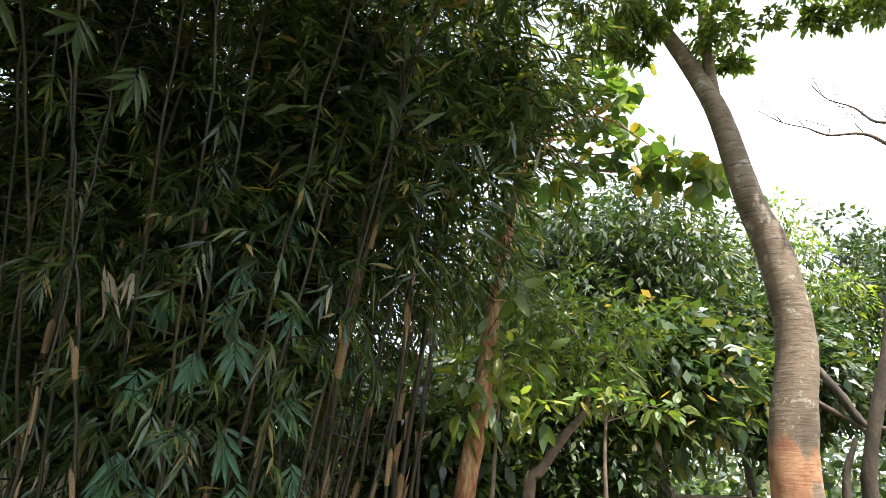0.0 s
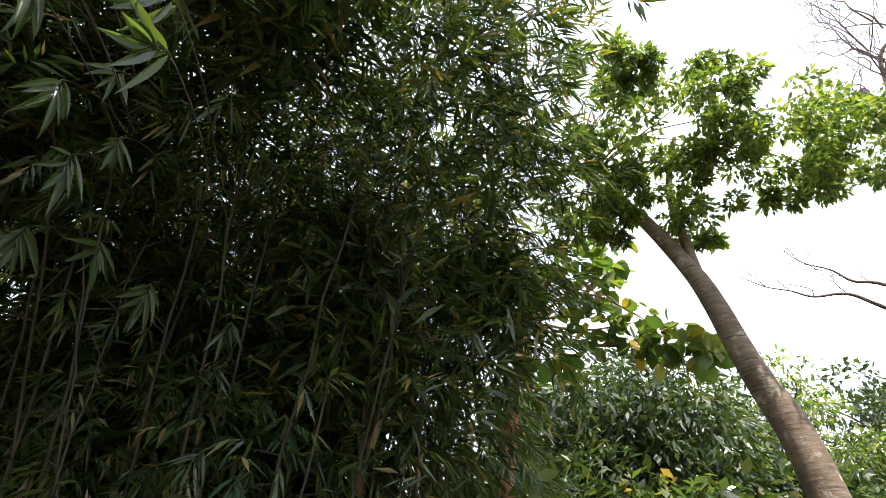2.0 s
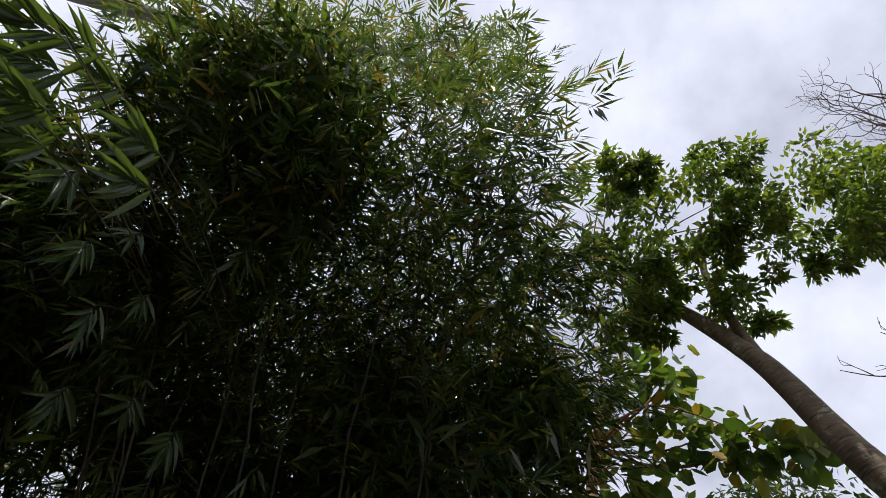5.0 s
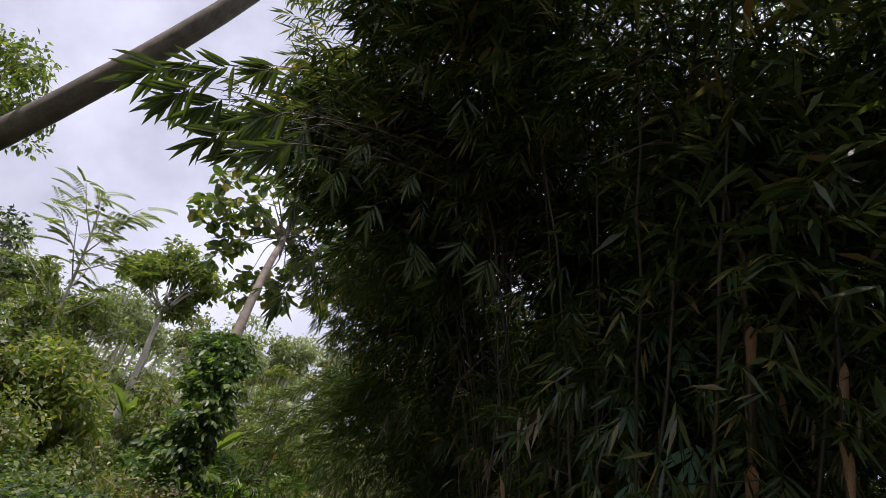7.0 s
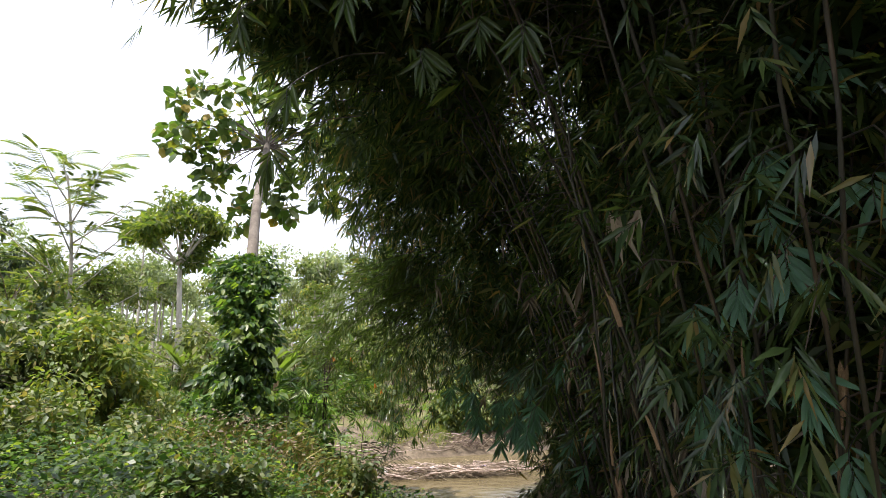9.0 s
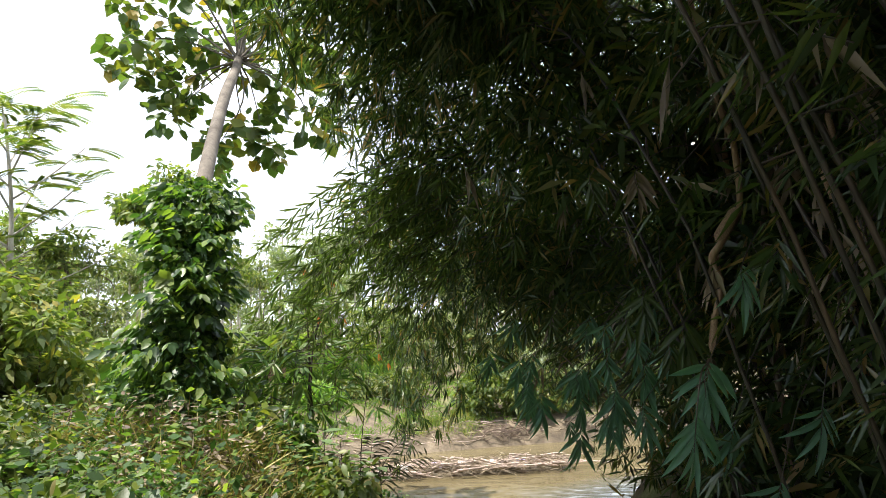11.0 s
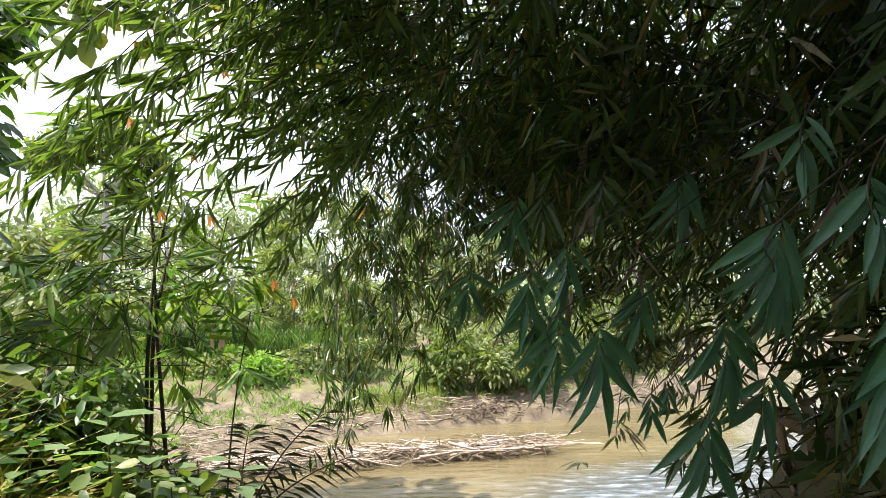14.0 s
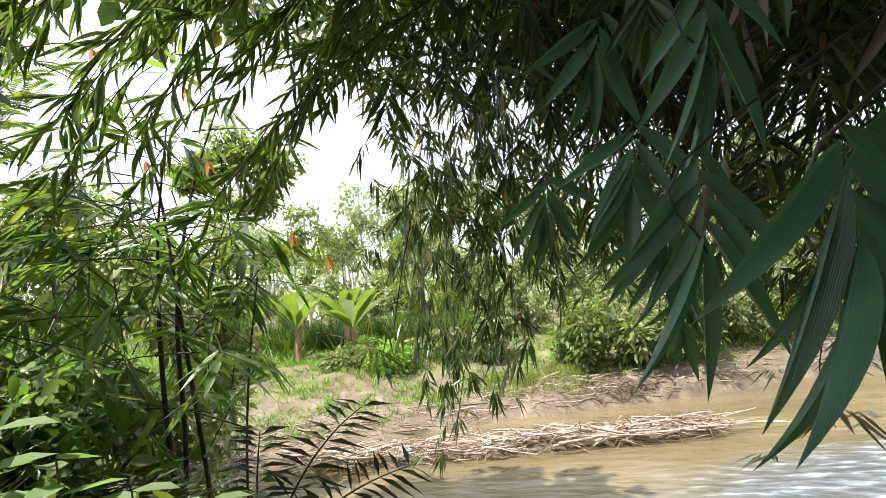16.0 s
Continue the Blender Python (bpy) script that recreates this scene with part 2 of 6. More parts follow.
def ringed_bark():
    """Smooth brown bark with fine uneven rings, pale lichen and an orange scar near the foot."""
    m, n, l, b = nodes_of("ringed_bark")
    tc = n.new("ShaderNodeTexCoord")

    def field(scale, detail, stretch=(1, 1, 1), rough=0.6):
        mp = n.new("ShaderNodeMapping")
        mp.inputs["Scale"].default_value = stretch
        l.new(tc.outputs["Object"], mp.inputs["Vector"])
        no = n.new("ShaderNodeTexNoise")
        no.inputs["Scale"].default_value, no.inputs["Detail"].default_value, no.inputs["Roughness"].default_value = scale, detail, rough
        l.new(mp.outputs[0], no.inputs["Vector"])
        return no.outputs["Fac"]

    def mix(fac, a, c, lo, hi):
        mr = n.new("ShaderNodeMapRange")
        mr.inputs[1].default_value, mr.inputs[2].default_value = lo, hi
        l.new(fac, mr.inputs[0])
        x = n.new("ShaderNodeMix")
        x.data_type = "RGBA"
        l.new(mr.outputs[0], x.inputs[0])
        for s, v in ((6, a), (7, c)):
            if isinstance(v, tuple):
                x.inputs[s].default_value = (*v, 1)
            else:
                l.new(v, x.inputs[s])
        return x.outputs[2]

    rings = field(14.0, 6, (0.45, 0.45, 4.2), 0.72)
    col = mix(field(3.2, 6, (1, 1, 0.7)), (0.095, 0.064, 0.04), (0.19, 0.14, 0.095), 0.38, 0.62)
    col = mix(rings, col, (0.24, 0.195, 0.15), 0.50, 0.72)
    col = mix(field(7.0, 6, (1, 1, 1), 0.7), col, (0.34, 0.31, 0.26), 0.56, 0.65)
    dark = field(13.0, 5, (0.5, 0.5, 3.6), 0.65)
    col = mix(dark, col, (0.06, 0.042, 0.03), 0.55, 0.66)
    col = mix(field(2.2, 4, (1, 1, 0.8)), col, (0.075, 0.055, 0.04), 0.58, 0.68)
    sep = n.new("ShaderNodeSeparateXYZ")
    l.new(tc.outputs["Object"], sep.inputs[0])
    scar = n.new("ShaderNodeMapRange")
    scar.inputs[1].default_value, scar.inputs[2].default_value = 0.0, 0.55
    scar.inputs[3].default_value, scar.inputs[4].default_value = 1.0, 0.0
    off = n.new("ShaderNodeMath")
    off.operation = "SUBTRACT"
    off.inputs[1].default_value = 3.52
    l.new(sep.outputs["Z"], off.inputs[0])
    ab = n.new("ShaderNodeMath")
    ab.operation = "ABSOLUTE"
    l.new(off.outputs[0], ab.inputs[0])
    l.new(ab.outputs[0], scar.inputs[0])
    both = n.new("ShaderNodeMath")
    both.operation = "MULTIPLY"
    l.new(scar.outputs[0], both.inputs[0])
    l.new(field(4.5, 5, (1, 1, 0.55)), both.inputs[1])
    col = mix(both.outputs[0], col, mix(field(9.0, 5), (0.22, 0.095, 0.048), (0.34, 0.18, 0.10), 0.4, 0.6), 0.30, 0.36)
    l.new(col, b.inputs["Base Color"])
    b.inputs["Roughness"].default_value = 0.85
    bp = n.new("ShaderNodeBump")
    bp.inputs["Strength"].default_value, bp.inputs["Distance"].default_value = 0.4, 0.012
    l.new(rings, bp.inputs["Height"])
    l.new(bp.outputs["Normal"], b.inputs["Normal"])
    return m


def water_mat():
    m, n, l, b = nodes_of("muddy_water")
    tc = n.new("ShaderNodeTexCoord")
    mp = n.new("ShaderNodeMapping")
    mp.inputs["Scale"].default_value = (0.55, 1.5, 1)
    l.new(tc.outputs["Object"], mp.inputs["Vector"])
    a = n.new("ShaderNodeTexNoise")
    a.inputs["Scale"].default_value, a.inputs["Detail"].default_value = 2.2, 5
    l.new(mp.outputs[0], a.inputs["Vector"])
    c = n.new("ShaderNodeTexNoise")
    c.inputs["Scale"].default_value, c.inputs["Detail"].default_value = 0.5, 3
    l.new(mp.outputs[0], c.inputs["Vector"])
    r = ramp_node(n, [(0.3, (0.085, 0.07, 0.036)), (0.7, (0.15, 0.12, 0.065))])
    l.new(c.outputs["Fac"], r.inputs["Fac"])
    l.new(r.outputs["Color"], b.inputs["Base Color"])
    # broken water over shallows: foam, with grey-blue sky reflection put into the colour
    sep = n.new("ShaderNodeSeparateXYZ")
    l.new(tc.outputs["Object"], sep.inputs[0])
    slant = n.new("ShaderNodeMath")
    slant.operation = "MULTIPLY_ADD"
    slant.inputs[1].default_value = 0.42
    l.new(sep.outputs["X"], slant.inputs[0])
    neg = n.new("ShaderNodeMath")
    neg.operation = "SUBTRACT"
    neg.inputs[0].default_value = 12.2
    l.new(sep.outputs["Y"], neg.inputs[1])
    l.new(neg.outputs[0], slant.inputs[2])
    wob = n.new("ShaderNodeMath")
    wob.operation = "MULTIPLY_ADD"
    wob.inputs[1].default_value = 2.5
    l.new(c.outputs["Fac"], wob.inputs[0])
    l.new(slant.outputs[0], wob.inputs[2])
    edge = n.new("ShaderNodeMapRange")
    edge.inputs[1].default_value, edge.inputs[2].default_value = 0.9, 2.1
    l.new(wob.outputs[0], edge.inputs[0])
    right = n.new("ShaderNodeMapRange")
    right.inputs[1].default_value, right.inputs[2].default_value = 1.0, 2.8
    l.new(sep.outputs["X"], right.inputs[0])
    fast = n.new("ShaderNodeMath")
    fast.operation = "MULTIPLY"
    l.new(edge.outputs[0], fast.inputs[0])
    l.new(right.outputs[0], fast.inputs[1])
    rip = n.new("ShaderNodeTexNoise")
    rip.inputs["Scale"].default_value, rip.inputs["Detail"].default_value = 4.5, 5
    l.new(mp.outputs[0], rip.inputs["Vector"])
    foam_sky = ramp_node(n, [(0.42, (0.06, 0.064, 0.058)), (0.56, (0.10, 0.115, 0.125)), (0.72, (0.30, 0.33, 0.35))])
    l.new(rip.outputs["Fac"], foam_sky.inputs["Fac"])
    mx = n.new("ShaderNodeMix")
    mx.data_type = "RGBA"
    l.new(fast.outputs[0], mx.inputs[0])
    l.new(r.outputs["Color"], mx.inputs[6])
    l.new(foam_sky.outputs["Color"], mx.inputs[7])
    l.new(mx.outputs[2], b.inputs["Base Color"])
    b.inputs["Roughness"].default_value, b.inputs["IOR"].default_value = 0.09, 1.26
    hgt = n.new("ShaderNodeMath")
    hgt.operation = "MULTIPLY_ADD"
    l.new(fast.outputs[0], hgt.inputs[0])
    l.new(rip.outputs["Fac"], hgt.inputs[1])
    l.new(a.outputs["Fac"], hgt.inputs[2])
    bp = n.new("ShaderNodeBump")
    bp.inputs["Strength"].default_value, bp.inputs["Distance"].default_value = 0.4, 0.09
    l.new(hgt.outputs[0], bp.inputs["Height"])
    l.new(bp.outputs["Normal"], b.inputs["Normal"])
    return m


M_WATER = water_mat()
M_BARK = ringed_bark()

# ---- mesh helpers ----


def unit(a):
    return a / np.maximum(np.linalg.norm(a, axis=-1, keepdims=True), 1e-9)


def mesh_of(name, v, f, mat, smooth=False):
    """A mesh from arrays: v is (n, 3), f is (m, k)."""
    v, f = np.asarray(v, dtype=np.float32), np.asarray(f, dtype=np.int32)
    me = bpy.data.meshes.new(name)
    me.vertices.add(len(v))
    me.vertices.foreach_set("co", v.ravel())
    me.loops.add(f.size)
    me.loops.foreach_set("vertex_index", f.ravel())
    me.polygons.add(len(f))
    me.polygons.foreach_set("loop_start", np.arange(0, f.size, f.shape[1], dtype=np.int32))
    me.update(calc_edges=True)
    if smooth:
        me.polygons.foreach_set("use_smooth", np.ones(len(f), dtype=bool))
    me.materials.append(mat)
    return me


def part(name, vf, material, parent, label="", smooth=False, kind=""):
    ob = new(name, mesh_of(name, vf[0], vf[1], material, smooth))
    ob.parent = parent
    tagged(ob, label, "", "", kind)
    return ob


def thing(name, label, category, group="", kind=""):
    return tagged(new(name), label, category, group, kind)


def join(items):
    vs, fs, k = [], [], 0
    for v, f in items:
        vs.append(v)
        fs.append(np.asarray(f) + k)
        k += len(v)
    return np.concatenate(vs), np.concatenate(fs)


def smooth_line(points, n):
    """n points along a Catmull-Rom curve through the given ones."""
    p = np.asarray(points, dtype=float)
    if len(p) == 2:
        return p[0] + (p[1] - p[0]) * np.linspace(0, 1, n)[:, None]
    q = np.vstack([2 * p[0] - p[1], p, 2 * p[-1] - p[-2]])
    out = []
    for s in np.linspace(0, len(p) - 1 - 1e-6, n):
        i, t = int(s), s - int(s)
        a, b, c, d = q[i:i + 4]
        out.append(0.5 * (2 * b + (c - a) * t + (2 * a - 5 * b + 4 * c - d) * t * t + (3 * b - a - 3 * c + d) * t ** 3))
    return np.array(out)


def tube(line, radii, sides=8, rough=0.0, rng=None):
    """A closed tube of quads along a line; rough makes its radius uneven."""
    p = np.asarray(line, dtype=float)
    r = np.interp(np.linspace(0, 1, len(p)), np.linspace(0, 1, len(radii)), radii)
    t = unit(np.gradient(p, axis=0))
    ref = np.where(np.abs(t[:, 2:3]) > 0.9, [[1.0, 0, 0]], [[0, 0, 1.0]])
    a = unit(np.cross(t, ref))
    for i in range(1, len(a)):
        w = a[i - 1] - t[i] * np.dot(a[i - 1], t[i])
        a[i] = w / max(np.linalg.norm(w), 1e-9)
    b = np.cross(t, a)
    ang = np.linspace(0, 2 * np.pi, sides, endpoint=False)
    rr = r[:, None] * np.ones(sides)
    if rough and rng is not None:
        rr = rr * (1 + rough * rng.normal(size=rr.shape))
    v = p[:, None] + rr[..., None] * (np.cos(ang)[None, :, None] * a[:, None] + np.sin(ang)[None, :, None] * b[:, None])
    n = len(p)
    i, j = np.meshgrid(np.arange(n - 1), np.arange(sides), indexing="ij")
    k = (j + 1) % sides
    f = np.stack([i * sides + j, i * sides + k, (i + 1) * sides + k, (i + 1) * sides + j], -1).reshape(-1, 4)
    v = np.concatenate([v.reshape(-1, 3), p[:1], p[-1:]])
    e0, e1, q = n * sides, n * sides + 1, np.arange(sides)
    h = (q + 1) % sides
    caps = np.concatenate([np.stack([h, q, np.full(sides, e0), np.full(sides, e0)], -1)[:0]])
    return v, np.concatenate([f, caps.reshape(-1, 4)]) if len(caps) else f


def blades(P, D, U, L, W, droop=0.15, fold=0.18):
    """Narrow leaves: a keeled lance of four triangles each."""
    n = len(P)
    L, W = np.broadcast_to(L, n)[:, None], np.broadcast_to(W, n)[:, None]
    S = unit(np.cross(D, U))
    N = np.cross(S, D)
    z = np.array([0, 0, -1.0])
    mid = P + D * L * 0.36 + z * L * droop * 0.12
    tip = P + D * L + z * L * droop
    v = np.stack([P, mid + S * W / 2, mid - N * W * fold, mid - S * W / 2, tip], 1).reshape(-1, 3)
    k = np.arange(n)[:, None] * 5
    f = np.concatenate([k + [0, 1, 2], k + [0, 2, 3], k + [1, 4, 2], k + [2, 4, 3]], 1).reshape(-1, 3)
    return v, f


def chips(P, D, U, L, W, droop=0.15):
    """Far leaves: one diamond each."""
    n = len(P)
    L, W = np.broadcast_to(L, n)[:, None], np.broadcast_to(W, n)[:, None]
    S = unit(np.cross(D, U))
    mid = P + D * L * 0.45
    v = np.stack([P, mid + S * W / 2, P + D * L + np.array([0, 0, -1.0]) * L * droop, mid - S * W / 2], 1).reshape(-1, 3)
    return v, np.arange(n)[:, None] * 4 + [0, 1, 2, 3]


def broad(P, D, U, L, W, droop=0.15, fold=0.12):
    """Leaves of eight triangles: two stations across the blade, bent along it."""
    n = len(P)
    L, W = np.broadcast_to(L, n)[:, None], np.broadcast_to(W, n)[:, None]
    S = unit(np.cross(D, U))
    N = np.cross(S, D)
    z = np.array([0, 0, -1.0])
    a = P + D * L * 0.27 + z * L * droop * 0.06
    b = P + D * L * 0.66 + z * L * droop * 0.40
    tip = P + D * L + z * L * droop
    v = np.stack([P, a + S * W * 0.46, a - N * W * fold, a - S * W * 0.46, b + S * W * 0.42, b - N * W * fold, b - S * W * 0.42, tip], 1).reshape(-1, 3)
    k = np.arange(n)[:, None] * 8
    tris = [[0, 1, 2], [0, 2, 3], [1, 4, 5], [1, 5, 2], [2, 5, 6], [2, 6, 3], [4, 7, 5], [5, 7, 6]]
    return v, np.concatenate([k + t for t in tris], 1).reshape(-1, 3)


def sphere_dirs(rng, n):
    return unit(rng.normal(size=(n, 3)))


LANE = np.array([(-1.4, -1.5, 3.6), (-0.9, -1.9, 3.3), (0.3, -2.8, 3.6), (0.2, -2.5, 3.9), (0.0, 0.0, 3.4), (0.1, 2.1, 3.2), (0.4, 3.7, 2.9), (0.6, 4.5, 2.75)])


def off_lane(P, gap):
    """Which of the points keep that far from the footpath at head height."""
    best = np.full(len(P), 1e9)
    for a, b in zip(LANE[:-1], LANE[1:]):
        d = b - a
        s = np.clip(((P - a) @ d) / (d @ d), 0, 1)
        best = np.minimum(best, np.linalg.norm(P - a - s[:, None] * d, axis=1))
    return best > gap


def fans(O, A, k, twig, L, W, rng, spread=0.75, sag=0.35):
    """Leaves in two ranks along short twigs that start at O and run along A: points, ways, faces up, lengths, widths."""
    n = len(O)
    up = np.array([0, 0, 1.0])
    side = unit(np.cross(A, up) + rng.normal(size=(n, 3)) * 0.35)
    j = np.arange(k)
    along = (0.25 + 0.75 * j / max(k - 1, 1))[None, :, None] * np.broadcast_to(twig, n)[:, None, None]
    sgn = np.where(j % 2 == 0, 1.0, -1.0)[None, :, None]
    ang = (spread * (1.0 - 0.55 * j / k))[None, :, None] * (0.7 + 0.6 * rng.random((n, k, 1)))
    P = O[:, None] + A[:, None] * along
    D = unit(A[:, None] * np.cos(ang) + side[:, None] * sgn * np.sin(ang) + np.array([0, 0, -1.0]) * sag * (0.5 + rng.random((n, k, 1))) + rng.normal(size=(n, k, 3)) * 0.1)
    U = unit(np.cross(side, A)[:, None] * np.ones((1, k, 1)) * np.sign(np.cross(side, A)[:, None, 2:3] + 1e-6) + rng.normal(size=(n, k, 3)) * 0.35)
    LL = (L * (0.6 + 0.6 * rng.random((n, k)))).ravel()
    return P.reshape(-1, 3), D.reshape(-1, 3), U.reshape(-1, 3), LL, LL * (W / L) * (0.8 + 0.4 * rng.random(n * k))


# ---- ground, river ----


def shore_far(x):
    return np.interp(x, [-40, -10, -4.5, -2.5, 0, 4, 8.5, 20, 60], [9, 12.8, 14.3, 16.2, 17.2, 18.4, 20.8, 30, 70])


def shore_near(x):
    return np.interp(x, [-40, -8, -3, 0, 2, 6, 20, 60], [4, 8.4, 9.2, 9.2, 8.6, 9.5, 18, 52])


def ground_z(x, y):
    x, y = np.asarray(x, dtype=float), np.asarray(y, dtype=float)
    top = 2.05 + 0.25 * np.clip((-x - 0.8) / 2.0, 0, 1) - 0.75 * np.clip((y - 0.2) / 4.8, 0, 1) * np.clip(1.3 - np.abs(x - 0.4) / 1.6, 0, 1) + 0.01 * np.clip(x - 4, 0, 60)
    near = np.interp(y - shore_near(x), [-4.2, -2.2, -0.6, 0.2, 1.6], [1, 0.86, 0.4, 0.0, -0.35])
    fall = np.where(near >= 0, near * top, near * 1.6)
    d = y - shore_far(x)
    steep = np.clip((x + 2.0) / 2.0, 0, 1)
    far = (1 - steep) * np.interp(d, [-2.0, -0.2, 0.5, 2.5, 4.5, 9, 40], [-0.55, -0.06, 0.2, 0.5, 1.0, 1.3, 1.75]) + steep * np.interp(d, [-2.0, -0.1, 0.2, 0.8, 2.5, 9, 40], [-0.6, -0.08, 0.3, 0.65, 0.95, 1.3, 1.75])
    z = np.maximum(fall, far)
    b = 0.10 * np.sin(1.7 * x + 0.6 * y) * np.sin(1.3 * y - 0.4 * x) + 0.05 * np.sin(4.1 * x + 1.3) * np.sin(3.7 * y)
    heap = 0.5 * np.exp(-((x + 2.5) / 0.95) ** 2 - ((y - 5.5) / 0.62) ** 2)
    heap = heap + 0.75 * np.exp(-((x - 2.3) / 0.75) ** 2 - ((y - 5.7) / 0.7) ** 2)
    return z + heap + b * np.clip(np.abs(z) * 0.8, 0.1, 1)


def terrain():
    xs = np.concatenate([np.linspace(-900, -60, 18)[:-1], np.linspace(-60, -14, 36)[:-1], np.linspace(-14, 14, 150)[:-1], np.linspace(14, 60, 36)[:-1], np.linspace(60, 900, 18)])
    ys = np.concatenate([np.linspace(-900, -40, 16)[:-1], np.linspace(-40, -6, 30)[:-1], np.linspace(-6, 28, 180)[:-1], np.linspace(28, 80, 40)[:-1], np.linspace(80, 900, 18)])
    X, Y = np.meshgrid(xs, ys, indexing="ij")
    v = np.stack([X, Y, ground_z(X, Y)], -1).reshape(-1, 3)
    i, j = np.meshgrid(np.arange(len(xs) - 1), np.arange(len(ys) - 1), indexing="ij")
    w = len(ys)
    f = np.stack([i * w + j, (i + 1) * w + j, (i + 1) * w + j + 1, i * w + j + 1], -1).reshape(-1, 4)
    return v, f


tv, tf = terrain()
ground = new("ground", mesh_of("ground", tv, tf, M_SOIL, True))
tagged(ground, "brown soil and leaf litter of a river bank", "ground", "", "structure")
ground.data.materials.append(M_MUD)
mid = tv[tf].mean(1)
muddy = (mid[:, 2] < 0.75) | ((mid[:, 1] > shore_far(mid[:, 0])) & (mid[:, 1] < shore_far(mid[:, 0]) + np.where(mid[:, 0] < -1.5, 1.6, 0.4)))
ground.data.polygons.foreach_set("material_index", muddy.astype(np.int32))


def river():
    xs, w = np.linspace(-120, 160, 141), np.linspace(0, 1, 40)
    a, b = shore_near(xs) - 1.5, shore_far(xs) + 1.5
    Y = a[:, None] + (b - a)[:, None] * w
    X = np.broadcast_to(xs[:, None], Y.shape)
    Z = 0.012 * np.sin(3.1 * X + 2 * Y) + 0.01 * np.sin(5.3 * Y - 2.2 * X)
    i, j = np.meshgrid(np.arange(140), np.arange(39), indexing="ij")
    f = np.stack([i * 40 + j, (i + 1) * 40 + j, (i + 1) * 40 + j + 1, i * 40 + j + 1], -1).reshape(-1, 4)
    return np.stack([X, Y, Z], -1).reshape(-1, 3), f


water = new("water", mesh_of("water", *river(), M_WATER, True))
tagged(water, "muddy brown river water with small ripples", "river", "", "structure")

# ---- bamboo clump ----
rng = np.random.default_rng(11)


def bezier(b, c, e, n):
    s = np.linspace(0, 1, n)[:, None]
    return (1 - s) ** 2 * b + 2 * s * (1 - s) * c + s ** 2 * e


CENTRE = np.array([3.0, 2.3])
clump = thing("bamboo_clump", "dense clump of tall bamboo with dark green leaves", "bamboo")
lines = []
for i in range(72):
    a, rad = rng.random() * 2 * np.pi, math.sqrt(rng.random())
    base = CENTRE + np.array([1.05 * np.cos(a), 3.1 * np.sin(a)]) * rad
    out = np.array([np.cos(a), np.sin(a)]) * (0.9 + 1.9 * rad * rng.random()) + rng.normal(size=2) * 0.5
    hgt = 6.6 + 2.6 * rng.random() - 0.8 * rad
    z0 = float(ground_z(*base)) - 0.1
    b = np.array([*base, z0])
    c = np.array([*(base + out * 0.25), z0 + hgt * 0.75])
    e = np.array([*(base + out * 1.35), z0 + hgt * (0.75 - 0.25 * rad)])
    sway = np.append(rng.normal(size=2) * 0.55, 0)
    e = e + sway * 1.2
    e[0], e[1] = max(e[0], 0.9), max(e[1], -0.8)
    lines.append((b, c + sway, e, 0.011 + 0.010 * rng.random()))
# culms that lean out over the footpath and over the river
for bx, by, cx, cy, cz, ex, ey, ez in [
        (2.4, 5.2, 0.9, 7.0, 7.6, -0.7, 8.2, 2.6),
        (2.5, 5.4, 1.1, 7.6, 7.2, -0.62, 9.58, 1.55), (2.5, 5.2, 1.4, 7.4, 7.4, 0.4, 9.0, 2.9), (2.6, 5.4, 1.8, 7.4, 6.6, 1.2, 8.8, 2.5),
        (2.1, 4.6, 1.2, 5.2, 6.6, 0.6, 7.0, 3.5), (2.0, 4.4, 1.2, 4.6, 6.8, -0.2, 6.6, 4.6), (2.7, 5.4, 2.3, 7.6, 5.6, 2.0, 8.4, 1.8),
        (1.9, 4.2, 0.7, 4.6, 7.8, -1.1, 5.6, 5.6), (2.0, 3.0, 0.6, 3.3, 8.6, -0.8, 3.6, 6.6), (2.0, 2.0, 0.6, 1.8, 8.8, -0.6, 1.2, 6.9),
        (2.0, 1.2, 0.7, 0.6, 8.8, -0.5, -0.3, 6.7), (2.1, 0.6, 1.0, -0.6, 9.0, -0.1, -1.6, 7.2), (2.2, 0.2, 1.4, -1.0, 9.0, 0.4, -2.3, 7.3),
        (2.0, 1.6, 0.4, 1.4, 8.0, -1.2, 0.4, 5.7), (1.9, 2.4, 0.5, 2.6, 7.8, -1.0, 2.2, 6.1), (2.4, 0.0, 2.2, -1.0, 8.6, 1.8, -2.0, 7.0),
        (1.9, 3.6, 0.9, 3.8, 7.0, -0.4, 4.8, 5.4), (2.3, 4.8, 1.4, 6.2, 6.2, 0.8, 7.6, 3.1),
        (1.9, 2.6, 0.2, 2.2, 8.4, -1.7, 1.3, 7.3), (1.9, 1.4, 0.3, 1.0, 8.6, -1.5, 0.3, 7.2), (2.0, 0.8, 0.6, 0.2, 8.8, -1.1, -0.5, 7.4),
        (1.9, 1.8, 0.2, 1.2, 9.6, -1.5, 0.2, 8.2), (2.0, 0.8, 0.8, 0.0, 9.9, -0.6, -1.0, 8.5), (2.0, 0.4, 1.2, -0.8, 9.9, 0.4, -2.2, 8.6), (1.9, 2.8, 0.4, 2.6, 7.6, -1.0, 2.2, 5.3), (1.9, 2.6, 0.2, 2.4, 8.6, -2.2, 1.9, 6.7)]:
    lines.append((np.array([bx, by, float(ground_z(bx, by)) - 0.1]), np.array([cx, cy, cz]), np.array([ex, ey, ez]), 0.0105))

